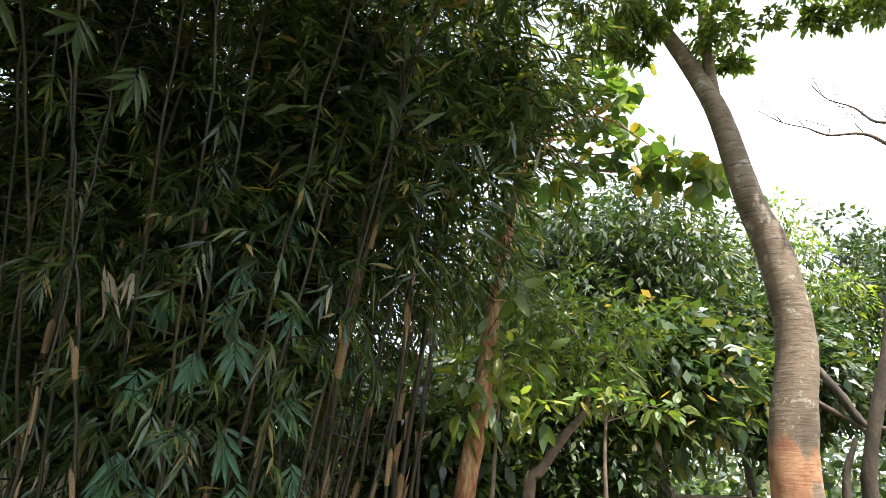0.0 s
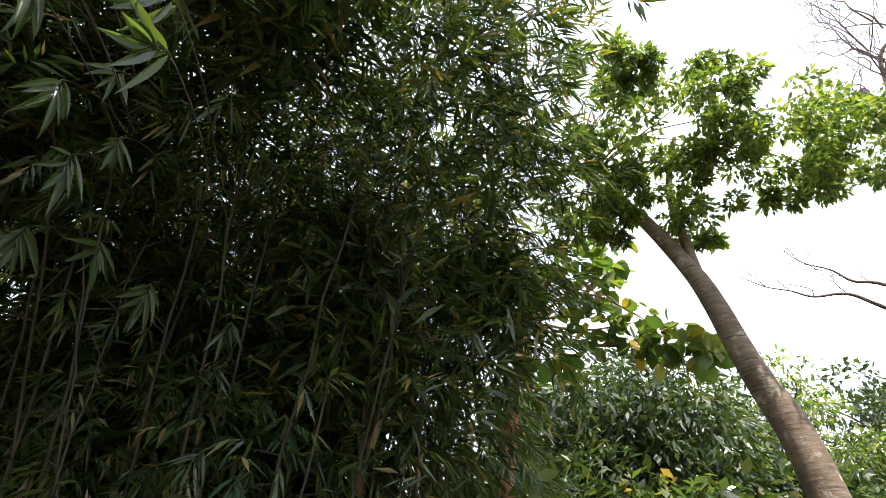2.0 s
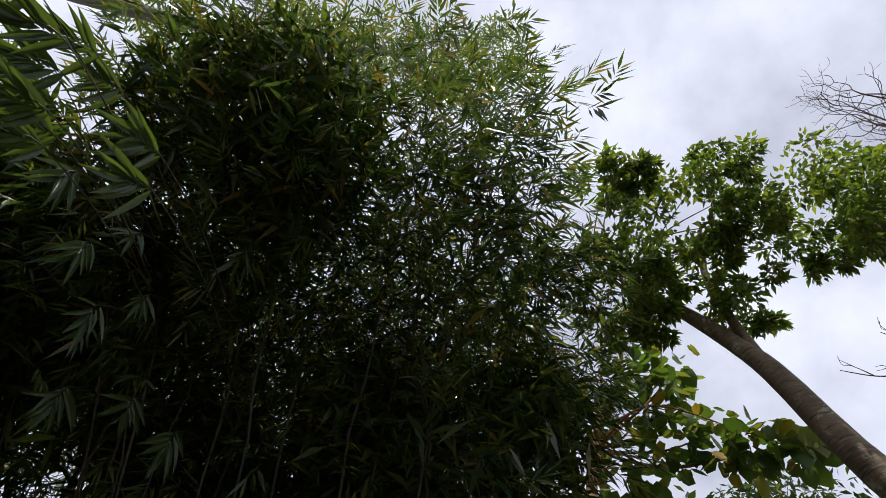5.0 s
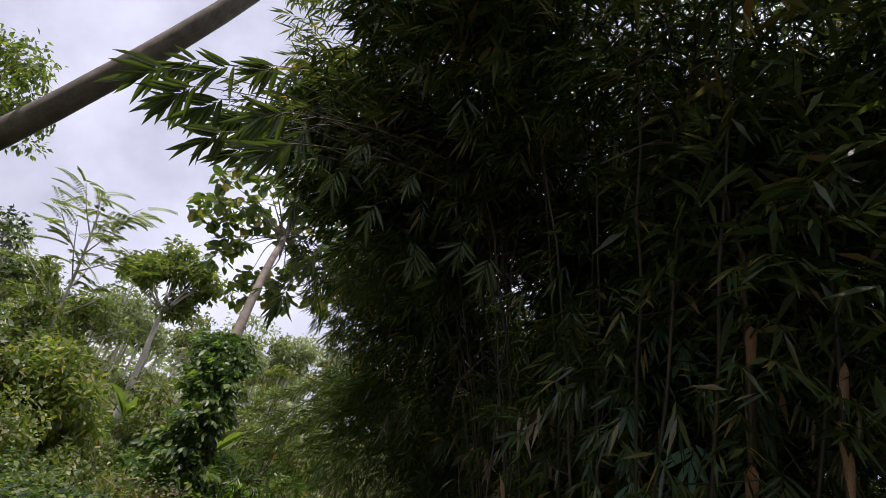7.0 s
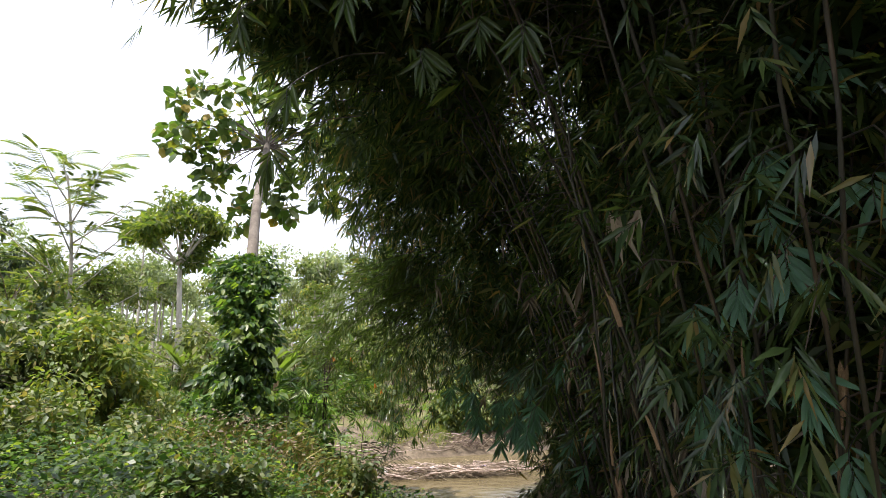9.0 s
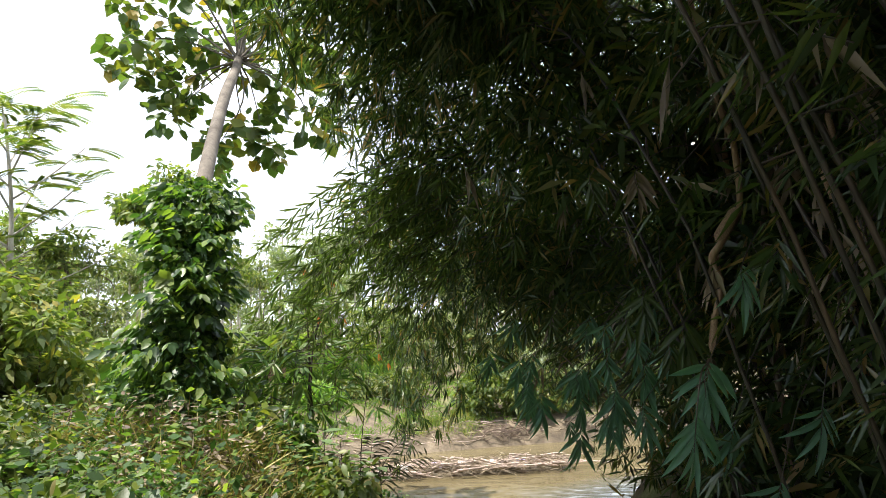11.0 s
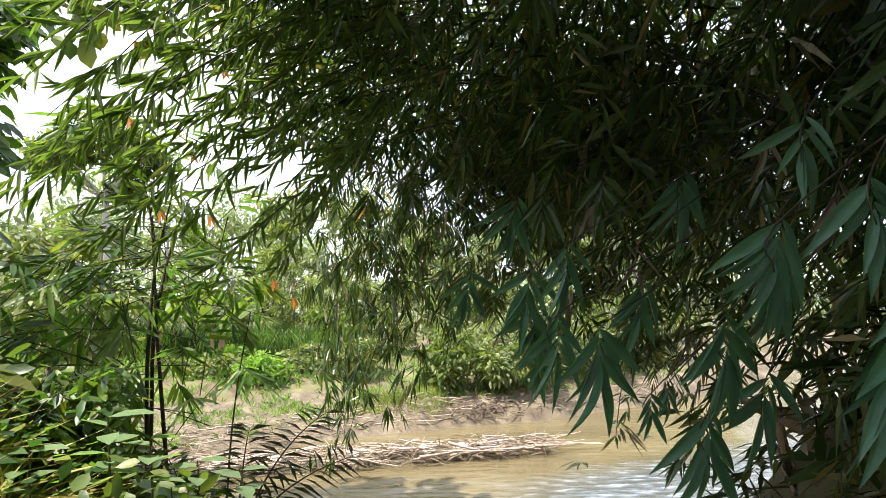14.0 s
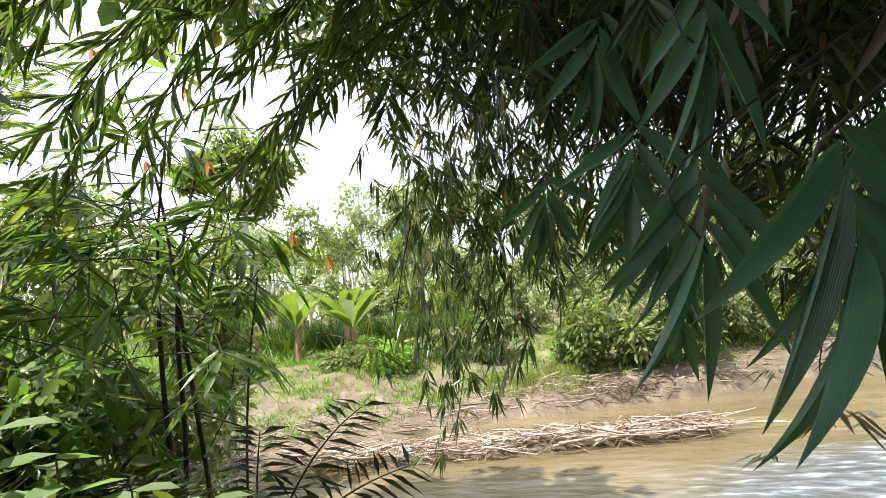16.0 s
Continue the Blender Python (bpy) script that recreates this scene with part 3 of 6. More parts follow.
# stout bare culms on the river side, with loose pale sheaths
for bx, by, cx, cy, cz, ex, ey, ez, rr in [
        (3.5, 4.7, 2.75, 4.9, 5.2, 1.5, 5.2, 7.0, 0.022), (3.7, 4.3, 2.9, 4.5, 5.6, 1.7, 4.6, 7.6, 0.02), (3.4, 4.4, 2.9, 4.8, 4.9, 1.9, 5.4, 6.4, 0.019),
        (3.0, 3.4, 2.3, 3.7, 5.4, 1.4, 4.2, 7.2, 0.02), (2.9, 2.8, 2.2, 3.2, 5.0, 1.3, 3.4, 7.4, 0.018)]:
    lines.append((np.array([bx, by, float(ground_z(bx, by)) - 0.1]), np.array([cx, cy, cz]), np.array([ex, ey, ez]), rr))

# dark crooked shoots low over the water
for bx, by, cx, cy, cz, ex, ey, ez in [(2.12, 5.78, 1.93, 5.99, 2.36, 1.62, 6.45, 2.72), (1.85, 5.7, 1.85, 5.95, 2.2, 2.2, 6.3, 2.7), (2.3, 5.9, 2.2, 6.1, 2.3, 2.0, 6.6, 2.5)]:
    lines.append((np.array([bx, by, float(ground_z(bx, by)) - 0.1]), np.array([cx, cy, cz]), np.array([ex, ey, ez]), 0.014))

# slim culms in tan sheaths along the face of the clump
for k in range(10):
    w = (k + 0.6 * rng.random()) / 10
    base = np.array([1.35, 1.45]) * (1 - w) + np.array([2.35, -0.25]) * w + rng.normal(size=2) * 0.12
    z0 = float(ground_z(*base)) - 0.1
    lean = rng.normal(size=2) * 0.25 + [0.1, -0.05]
    lines.append((np.array([*base, z0]), np.array([*(base + lean), z0 + 2.6]), np.array([*(base + lean * 2.6), z0 + 4.6 + rng.random()]), 0.007 + 0.004 * rng.random()))

# leafy volumes of the clump: centre, radii, sprays in a cubic metre
MASSES = [((3.3, 2.2, 5.0), (1.9, 3.7, 2.1), 98), ((2.7, 1.5, 7.5), (2.5, 3.6, 1.6), 78), ((0.7, 0.6, 7.0), (1.3, 2.7, 0.85), 120),
          ((1.7, 6.1, 5.6), (2.3, 2.1, 1.8), 66), ((0.1, 6.5, 4.6), (0.9, 1.0, 1.0), 32), ((1.45, 1.3, 5.8), (0.5, 2.2, 1.2), 62), ((4.3, -0.7, 5.3), (1.0, 0.9, 1.2), 70), ((5.2, -1.8, 4.2), (0.9, 1.0, 1.3), 55), ((0.0, 4.6, 6.2), (1.2, 1.5, 1.0), 70), ((1.55, 4.2, 2.5), (0.4, 0.8, 0.8), 110), ((1.7, 5.0, 2.2), (0.5, 0.8, 0.7), 90), ((1.8, 6.1, 2.25), (0.4, 0.35, 0.28), 90), ((1.25, 6.1, 3.75), (0.5, 0.7, 0.5), 130), ((1.75, 5.2, 3.7), (0.45, 0.9, 0.5), 110), ((0.8, 7.0, 4.1), (0.6, 0.6, 0.45), 90), ((0.8, 8.2, 4.3), (1.5, 1.5, 1.5), 60),
          ((2.1, 4.8, 3.4), (0.6, 1.6, 1.0), 95), ((2.3, 1.7, 3.2), (0.9, 2.4, 1.2), 46), ((2.2, 6.9, 3.5), (0.9, 1.3, 1.2), 85),
          ((0.3, 4.4, 5.9), (1.1, 1.3, 0.8), 70), ((4.6, 5.0, 3.2), (1.4, 3.0, 1.4), 50),
          ((4.5, 0.9, 3.3), (1.2, 2.6, 1.4), 45), ((0.2, 2.4, 6.9), (0.9, 1.9, 0.8), 95), ((-0.6, 1.7, 6.9), (0.9, 1.5, 0.65), 100),
          ((1.4, 0.2, 4.2), (0.4, 0.9, 1.0), 42), ((1.5, 1.6, 4.6), (0.5, 1.6, 1.0), 54), ((1.6, 3.2, 4.4), (0.45, 1.2, 1.2), 75),
          ((2.3, -0.6, 5.4), (0.8, 0.7, 1.4), 80),
          ((1.5, -0.2, 3.0), (0.35, 0.6, 0.5), 60), ((-0.7, 0.0, 8.0), (1.0, 1.5, 0.6), 75), ((0.3, -1.3, 8.2), (1.0, 1.1, 0.6), 75),
          ((-0.6, 2.2, 5.8), (0.55, 0.6, 0.55), 150), ((-1.2, 2.3, 6.5), (0.6, 0.6, 0.4), 110), ((-0.9, 5.0, 6.2), (0.7, 0.7, 0.6), 45), ((0.6, 5.2, 6.6), (1.3, 0.9, 0.8), 75),
          ((1.3, -1.75, 7.5), (0.7, 0.5, 0.6), 90), ((1.9, -1.75, 7.0), (0.6, 0.5, 0.6), 90), ((2.3, -1.45, 6.3), (0.5, 0.45, 0.6), 80), ((2.45, -1.65, 6.2), (0.35, 0.35, 0.5), 110), ((2.6, -1.5, 5.7), (0.3, 0.35, 0.4), 110), ((2.5, -1.15, 5.8), (0.4, 0.35, 0.7), 90), ((2.6, -1.0, 5.1), (0.35, 0.3, 0.5), 80), ((0.7, -2.0, 7.9), (0.6, 0.5, 0.4), 70),
          ((1.75, 6.9, 3.2), (0.5, 0.6, 0.6), 110), ((1.78, 6.35, 2.8), (0.3, 0.4, 0.45), 110), ((1.5, 7.3, 3.0), (0.4, 0.4, 0.4), 100), ((1.2, 7.7, 3.2), (0.35, 0.35, 0.4), 90),
          ((-0.6, 5.5, 5.5), (0.6, 0.6, 0.5), 90), ((0.0, 5.6, 5.45), (0.6, 0.6, 0.5), 100), ((0.6, 5.4, 5.2), (0.5, 0.5, 0.5), 60), ((1.1, 5.2, 5.0), (0.5, 0.5, 0.5), 60), ((-0.6, 6.3, 5.1), (0.6, 0.5, 0.4), 80), ((-0.9, 4.5, 5.9), (0.6, 0.6, 0.5), 80)]


def open_side(O, rng):
    """Points left standing where the foot of the clump thins out towards the wood."""
    edge = np.interp(O[:, 2], [3.2, 3.9, 4.3, 4.75], [0.05, -0.1, -0.4, -1.0]) + 0.33 * (O[:, 0] - 2.0) + rng.normal(size=len(O)) * 0.07
    # a hollow round the snapped culm
    hollow = (np.hypot((O[:, 0] - 1.6) / 0.42, (O[:, 1] - 3.75) / 0.55) < 1) & (O[:, 2] > 3.0) & (O[:, 2] < 4.9)
    return ((O[:, 1] > edge) | (O[:, 2] > 4.75) | (O[:, 0] < 1.3)) & ~hollow


twigs, culms = [], []
for b, c, e, r in lines:
    line = bezier(b, c, e, 22)
    line[1:-1] += rng.normal(size=(20, 3)) * 0.012
    v, f = tube(line, [r, r * 0.9, r * 0.55, 0.004], 7)
    length = np.linalg.norm(np.diff(line, axis=0), axis=1).sum()
    knots = []
    for s in np.arange(0.25, length * 0.6, 0.32):
        q, q2 = (np.array([np.interp(s / length + d, np.linspace(0, 1, 22), line[:, k]) for k in range(3)]) for d in (0, 0.004))
        rr = r * (1.0 - 0.45 * s / length) * 1.2
        knots.append(tube(np.stack([q, (q + q2) / 2, q2]), [rr * 0.8, rr, rr * 0.8], 7))
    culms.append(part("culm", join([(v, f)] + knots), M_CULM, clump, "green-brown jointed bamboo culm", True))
    n = int(22 * length / 8)
    s = 0.15 + 0.7 * rng.random(n)
    P = np.stack([np.interp(s, np.linspace(0, 1, 22), line[:, k]) for k in range(3)], 1)
    A = unit(rng.normal(size=(n, 3)) * [1, 1, 0.35] + np.append((P[0, :2] - CENTRE) * 0.2, 0))
    Q = P + A * (0.2 + 0.35 * rng.random((n, 1)))
    ok = off_lane(Q, 1.3)
    for p, q in zip(P[ok], Q[ok]):
        twigs.append(tube(np.stack([p, (p + q) / 2 + [0, 0, 0.05], q - [0, 0, 0.1]]), [0.006, 0.004, 0.002], 4))
O = []
for cen, rad, dens in MASSES:
    rad = np.array(rad)
    n = int(4.19 * rad.prod() * dens)
    O.append(np.array(cen) + sphere_dirs(rng, n) * rad * (rng.random((n, 1)) ** 0.38))
# sprays along the hanging culms, so that their tips read as strands
for b, c, e, r in lines[72:98]:
    t = 0.45 + 0.55 * rng.random((95, 1))
    O.append((1 - t) ** 2 * b + 2 * t * (1 - t) * c + t ** 2 * e + rng.normal(size=(95, 3)) * 0.2)
O = np.concatenate(O)
# uneven density, with gaps where the sky glints through
lump = np.sin(O[:, 0] * 3.1 + 1.0) * np.sin(O[:, 1] * 2.7 + 0.4) * np.sin(O[:, 2] * 3.3) + 0.6 * np.sin(O[:, 0] * 7.3) * np.sin(O[:, 1] * 6.1 + 2) * np.sin(O[:, 2] * 6.7 + 1)
O = O[(lump + rng.random(len(O)) * 1.4 > 0.05) & open_side(O, rng)]
away = np.concatenate([unit(O[:, :2] - CENTRE), np.zeros((len(O), 1))], 1)
A = unit(away * 0.8 + rng.normal(size=O.shape) * 0.6 + np.array([0, 0, -0.45]))
P, D, U, L, W = fans(O, A, 8, 0.17, 0.175, 0.0235, rng, 0.95)
keep = off_lane(P + D * 0.1, 1.0) & (P[:, 2] > 1.1)
P, D, U, L, W = P[keep], D[keep], U[keep], L[keep], W[keep]
part("foliage", blades(P, D, U, L, W), M_BAMBOO, clump, "dark green drooping bamboo leaves", kind="stuff")
inner = []
for cen, rad, n in [((3.5, 2.1, 5.2), (1.7, 3.2, 2.5), 7000), ((2.7, 1.5, 7.5), (2.2, 3.2, 1.3), 4800), ((2.1, 5.0, 5.4), (1.6, 2.0, 1.7), 4000), ((3.2, 5.0, 4.6), (0.8, 1.6, 1.3), 4200), ((0.9, 1.6, 7.3), (1.2, 2.2, 0.8), 2800), ((0.2, 2.8, 6.9), (1.3, 2.2, 1.0), 8000), ((0.0, 4.6, 6.5), (1.3, 1.6, 0.9), 6000), ((0.9, 7.6, 5.2), (1.4, 1.4, 0.9), 1400), ((2.3, -0.7, 6.4), (1.0, 0.9, 1.6), 1600), ((-0.2, 0.1, 7.5), (1.0, 1.2, 0.8), 6000), ((1.3, -1.1, 7.2), (0.9, 0.8, 0.7), 1300), ((-1.0, 2.1, 6.9), (0.9, 1.2, 0.75), 6500), ((2.6, 4.9, 2.6), (0.9, 1.4, 0.9), 6500), ((2.5, 4.9, 3.9), (0.8, 1.3, 0.8), 3000), ((2.9, 4.8, 4.8), (0.8, 1.5, 1.4), 6500), ((-0.2, 6.2, 5.7), (1.1, 0.9, 0.6), 900), ((2.6, 1.6, 4.1), (0.8, 1.6, 1.2), 8500), ((2.7, 1.2, 5.5), (0.9, 1.9, 1.2), 7500), ((2.4, 2.6, 5.6), (0.8, 1.3, 1.3), 6000), ((1.7, 1.9, 6.4), (0.7, 1.0, 0.6), 2500), ((2.4, 0.3, 6.8), (0.9, 0.8, 0.6), 2600), ((2.0, 0.0, 6.0), (0.7, 0.6, 0.9), 2200), ((2.4, -1.15, 6.1), (0.55, 0.45, 0.75), 1400), ((1.3, 4.9, 5.8), (0.8, 0.8, 0.6), 1200), ((1.5, 8.0, 4.2), (0.8, 0.7, 0.45), 1200), ((2.6, 7.3, 4.2), (0.8, 0.9, 0.7), 2400), ((1.6, 4.6, 4.9), (0.9, 1.0, 0.7), 900), ((-0.4, 7.5, 4.9), (0.9, 1.1, 0.75), 1700), ((1.5, 6.6, 4.1), (0.9, 1.0, 0.7), 1200), ((1.0, 7.6, 4.3), (0.9, 0.8, 0.6), 900)]:
    inner.append(np.array(cen) + sphere_dirs(rng, n) * np.array(rad) * (rng.random((n, 1)) ** 0.42))
O = np.concatenate(inner)
lump = np.sin(O[:, 0] * 2.1 + 2.0) * np.sin(O[:, 1] * 1.9 + 0.4) * np.sin(O[:, 2] * 2.3 + 1)
O = O[(lump + rng.random(len(O)) > 0.0) & off_lane(O, 1.6) & open_side(O, rng)]
n = len(O)
L = 0.17 + 0.13 * rng.random(n)
part("inner_foliage", chips(O, unit(rng.normal(size=(n, 3)) * [1, 1, 0.6] + [0, 0, -0.5]), unit(rng.normal(size=(n, 3)) + [0, 0, 0.8]), L, L * 0.17), M_BAMBOO, clump, "dark green leaves deep in the clump", kind="stuff")
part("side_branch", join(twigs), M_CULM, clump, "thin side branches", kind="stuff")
# slender strands that hang over the river
for tip in [(-0.68, 9.7, 1.42), (-0.55, 9.5, 1.75), (-0.25, 9.2, 1.95), (0.12, 8.55, 2.13), (-0.95, 9.5, 2.35), (0.42, 8.6, 2.5), (-0.1, 9.0, 2.3), (-0.75, 9.3, 2.2)]:
    tip = np.array(tip)
    line = bezier(tip + [0.75, -1.5, 3.3], tip + [0.12, -0.3, 2.3], tip, 26)
    strand_stem = part("strand", tube(line, [0.006, 0.004, 0.002], 5), M_CULM, clump, "thin drooping side shoot", True)
    u = 0.35 + 0.65 * rng.random(34)
    O = np.stack([np.interp(u, np.linspace(0, 1, 26), line[:, q]) for q in range(3)], 1) + rng.normal(size=(34, 3)) * [0.10, 0.10, 0.05]
    P, D, U, L, W = fans(O, unit(rng.normal(size=O.shape) * 0.45 + [0, 0, -1.0]), 7, 0.14, 0.19, 0.027, rng, 0.7, 0.5)
    part("strand_leaves", blades(P, D, U, L, W), M_BAMBOO, strand_stem, "narrow hanging leaves", kind="stuff")
# withered leaves hanging in the lower part
n = 460
O = np.array([2.2, 3.0, 3.8]) + rng.normal(size=(n, 3)) * [0.7, 2.2, 0.9]
A = unit(rng.normal(size=(n, 3)) * 0.4 + [0, 0, -1.0])
P, D, U, L, W = fans(O[off_lane(O, 1.5) & (O[:, 1] > 0.4)], A[off_lane(O, 1.5) & (O[:, 1] > 0.4)], 4, 0.12, 0.22, 0.035, rng, 0.4, 0.5)
part("withered_leaves", blades(P, D, U, L, W, 0.1, 0.3), M_DRY, clump, "withered tan bamboo leaves", kind="stuff")


def sheath_mesh():
    """A papery culm sheath: a curved pointed scoop."""
    u, w = np.meshgrid(np.linspace(0, 1, 7), np.linspace(-1, 1, 5), indexing="ij")
    wid = 1.25 * np.sqrt(np.clip(1 - u ** 1.6, 0, 1)) + 0.02
    ang = w * wid
    rad = 1.0 + 0.9 * u ** 2
    v = np.stack([rad * np.cos(ang), rad * np.sin(ang), u * 7.0], -1).reshape(-1, 3)
    i, j = np.meshgrid(np.arange(6), np.arange(4), indexing="ij")
    f = np.stack([i * 5 + j, i * 5 + j + 1, (i + 1) * 5 + j + 1, (i + 1) * 5 + j], -1).reshape(-1, 4)
    return mesh_of("sheath", v, f, M_SHEATH, True)


SHEATH = sheath_mesh()
for k, ((b, c, e, r), culm) in enumerate(zip(lines, culms)):
    for q in range(0 if 72 <= k < 98 else 7):
        s = 0.05 + (0.40 if k < 72 else 0.62) * rng.random()
        p = (1 - s) ** 2 * b + 2 * s * (1 - s) * c + s * s * e
        t = unit(2 * (1 - s) * (c - b) + 2 * s * (e - c))
        ob = new("sheath", SHEATH)
        k = r * (1.15 + 0.3 * rng.random())
        ob.matrix_world = Matrix.LocRotScale(Vector(p), Vector(t).to_track_quat("Z", "Y") @ Euler((0, 0, rng.random() * 6.28)).to_quaternion(), Vector((k * 1.05, k * 1.05, 0.02 + 0.02 * rng.random())))
        ob.parent = culm

# a dead culm, snapped and hanging, in its pale sheaths
snap = [(1.55, 3.70, 5.3), (1.70, 3.79, 4.67), (1.80, 3.86, 4.45), (1.86, 3.97, 4.10), (1.84, 4.03, 4.0)]
hang = [(1.84, 4.03, 4.0), (1.77, 4.10, 3.86), (1.74, 4.14, 3.79), (1.79, 4.15, 3.64), (1.75, 4.19, 3.43), (1.72, 4.21, 3.22)]
broken = part("broken_culm", tube(smooth_line(snap, 20), [0.014, 0.018, 0.017, 0.022], 9, 0.05, rng), M_SHEATH, clump, "dead tan culm, snapped", True)
part("hanging_culm", tube(smooth_line(hang, 20), [0.016, 0.024, 0.017, 0.020, 0.010], 9, 0.06, rng), M_SHEATH, clump, "snapped tan end of the dead culm", True)
for p, d, k in [((1.84, 3.98, 4.08), (-0.45, 0.3, -0.9), 0.034), ((1.79, 3.87, 4.48), (0.2, 0.1, 1.0), 0.031), ((1.77, 4.13, 3.82), (0.1, 0.05, -1.0), 0.031), ((1.75, 4.19, 3.45), (-0.1, 0.1, -1.0), 0.021)]:
    ob = new("sheath", SHEATH)
    ob.matrix_world = Matrix.LocRotScale(Vector(p), Vector(d).to_track_quat("Z", "Y"), Vector((k, k, 0.034)))
    ob.parent = broken

# ---- trees ----


def clumps_leaves(rng, clumps, per, L, W, shape=blades, sag=0.35, shell=0.45):
    """Leaves about the given (x, y, z, radius) clumps, thicker towards their outsides."""
    Ps, Ds, Us = [], [], []
    for x, y, z, r in clumps:
        d = sphere_dirs(rng, per)
        Ps.append(np.array([x, y, z]) + d * r * (shell + (1.05 - shell) * rng.random((per, 1))) * [1, 1, 0.75])
        Ds.append(unit(d * 0.7 + rng.normal(size=(per, 3)) * 0.6 + [0, 0, -sag]))
        Us.append(unit(rng.normal(size=(per, 3)) * 0.5 + [0, 0, 1.0]))
    P, D, U = np.concatenate(Ps), np.concatenate(Ds), np.concatenate(Us)
    ll = L * (0.6 + 0.7 * rng.random(len(P)))
    return shape(P, D, U, ll, ll * W / L)


def limbs_to(fork, clumps, r, rng, most=12):
    out = []
    pick = rng.permutation(len(clumps))[:most]
    for k in pick:
        x, y, z, q = clumps[k]
        end = np.array([x, y, z])
        mid = (fork + end) / 2 + rng.normal(size=3) * 0.12 * np.linalg.norm(end - fork) * [1, 1, 0.4] + [0, 0, 0.08 * np.linalg.norm(end - fork)]
        out.append(tube(smooth_line([fork, mid, end], 9), [r, r * 0.6, r * 0.2], 6, 0.04, rng))
    return out


def make_tree(name, label, trunk, r0, r1, clumps, per, L, W, leaf, bark, seed, shape=blades, limb_r=None, limbs=10, group="", fork=None):
    g = np.random.default_rng(seed)
    t = thing(name, label, "tree", group)
    line = smooth_line(trunk, 26)
    radii = list(r0) if isinstance(r0, tuple) else [r0 * 1.25, r0, (r0 + r1) / 2, r1]
    part("trunk", tube(line, radii, 14, 0.025, g), bark, t, "", True)
    fk = line[int(25 * (fork if fork is not None else 1.0))]
    for vf in limbs_to(fk, clumps, limb_r or r1 * 0.7, g, limbs):
        part("limb", vf, bark, t, "", True)
    part("crown", clumps_leaves(g, clumps, per, L, W, shape), leaf, t, "")
    return t


def blob(cx, cy, cz, rx, ry, rz, n, r, seed):
    """n clumps spread over an uneven crown."""
    g = np.random.default_rng(seed)
    d = sphere_dirs(g, n) * (0.35 + 0.65 * g.random((n, 1)) ** 0.6)
    return [(cx + a * rx, cy + b * ry, cz + c * rz, r * (0.7 + 0.6 * g.random())) for a, b, c in d]


# tall ringed tree beside the footpath
LOBES = [(2.02, -3.57, 8.01, 0.36), (2.15, -3.07, 7.72, 0.50), (2.21, -3.55, 7.47, 0.36), (2.34, -4.02, 7.52, 0.52), (2.31, -4.5, 7.53, 0.44), (1.81, -2.48, 8.12, 0.38), (2.27, -2.53, 7.65, 0.46), (2.45, -2.09, 7.29, 0.36),
         (2.64, -3.18, 6.93, 0.34), (2.42, -2.96, 7.25, 0.36), (2.61, -3.96, 7.16, 0.32), (2.74, -4.51, 7.27, 0.34), (2.45, -2.54, 7.21, 0.3), (1.81, -2.8, 8.17, 0.24), (2.9, -4.9, 7.6, 0.4), (2.6, -2.3, 6.9, 0.3)]


def lobed(lobes, per, rng, small=0.36):
    """Each lobe broken up into small clumps towards its outside."""
    out = []
    for x, y, z, r in lobes:
        d = sphere_dirs(rng, per) * (0.35 + 0.65 * rng.random((per, 1)) ** 0.5) * r * [1, 1, 0.8]
        out += [(x + a, y + b, z + c, r * small * (0.6 + 0.8 * rng.random())) for a, b, c in d]
    return out


crown = lobed(LOBES, 11, np.random.default_rng(20), 0.32)
make_tree("tree", "tall tree with ringed brown trunk and small green leaves",
          [(2.74, -3.0, 1.9), (2.72, -3.01, 3.39), (2.70, -3.08, 3.9), (2.68, -3.17, 4.37), (2.67, -3.14, 4.98), (2.66, -3.04, 5.4), (2.66, -2.95, 6.1), (2.68, -2.87, 6.45), (2.68, -2.62, 7.1), (2.9, -2.3, 7.9)],
          (0.19, 0.145, 0.135, 0.122, 0.115, 0.10, 0.085, 0.075, 0.06, 0.045), 0.07, crown, 92, 0.074, 0.036, M_CROWN, M_BARK, 21, blades, 0.014, 18)
rt = tube(smooth_line([(2.68, -2.93, 6.3), (2.68, -2.94, 6.8), (2.68, -2.98, 7.37), (2.6, -3.2, 8.0)], 12), [0.055, 0.042, 0.034, 0.02], 10)
part("limb", rt, M_BARK, bpy.data.objects["tree"], "", True)

# leaning reddish tree with broad leaves, behind the bamboo
crown = [(3.56, -1.6, 6.25, 0.26), (3.56, -1.95, 6.33, 0.28), (3.53, -2.21, 6.5, 0.26), (3.47, -2.5, 6.4, 0.28), (3.42, -2.75, 6.2, 0.24), (3.37, -2.95, 6.0, 0.2),
         (3.5, -2.38, 7.3, 0.3), (3.53, -2.19, 7.0, 0.28), (3.5, -2.1, 7.6, 0.3), (3.6, -1.9, 6.9, 0.3), (3.5, -1.7, 7.3, 0.3), (3.5, -2.6, 6.15, 0.24)]
make_tree("broadleaf_tree", "leaning tree with reddish peeling bark and large round leaves",
          [(3.3, -0.7, 1.9), (3.32, -0.84, 3.25), (3.33, -0.96, 3.9), (3.34, -1.04, 4.61), (3.35, -1.15, 5.31), (3.36, -1.26, 5.89), (3.42, -1.45, 6.6), (3.5, -1.8, 7.2)],
          0.075, 0.035, crown, 34, 0.17, 0.14, M_TEAK, M_BARKRED, 22, broad, 0.018, 12, fork=0.85)

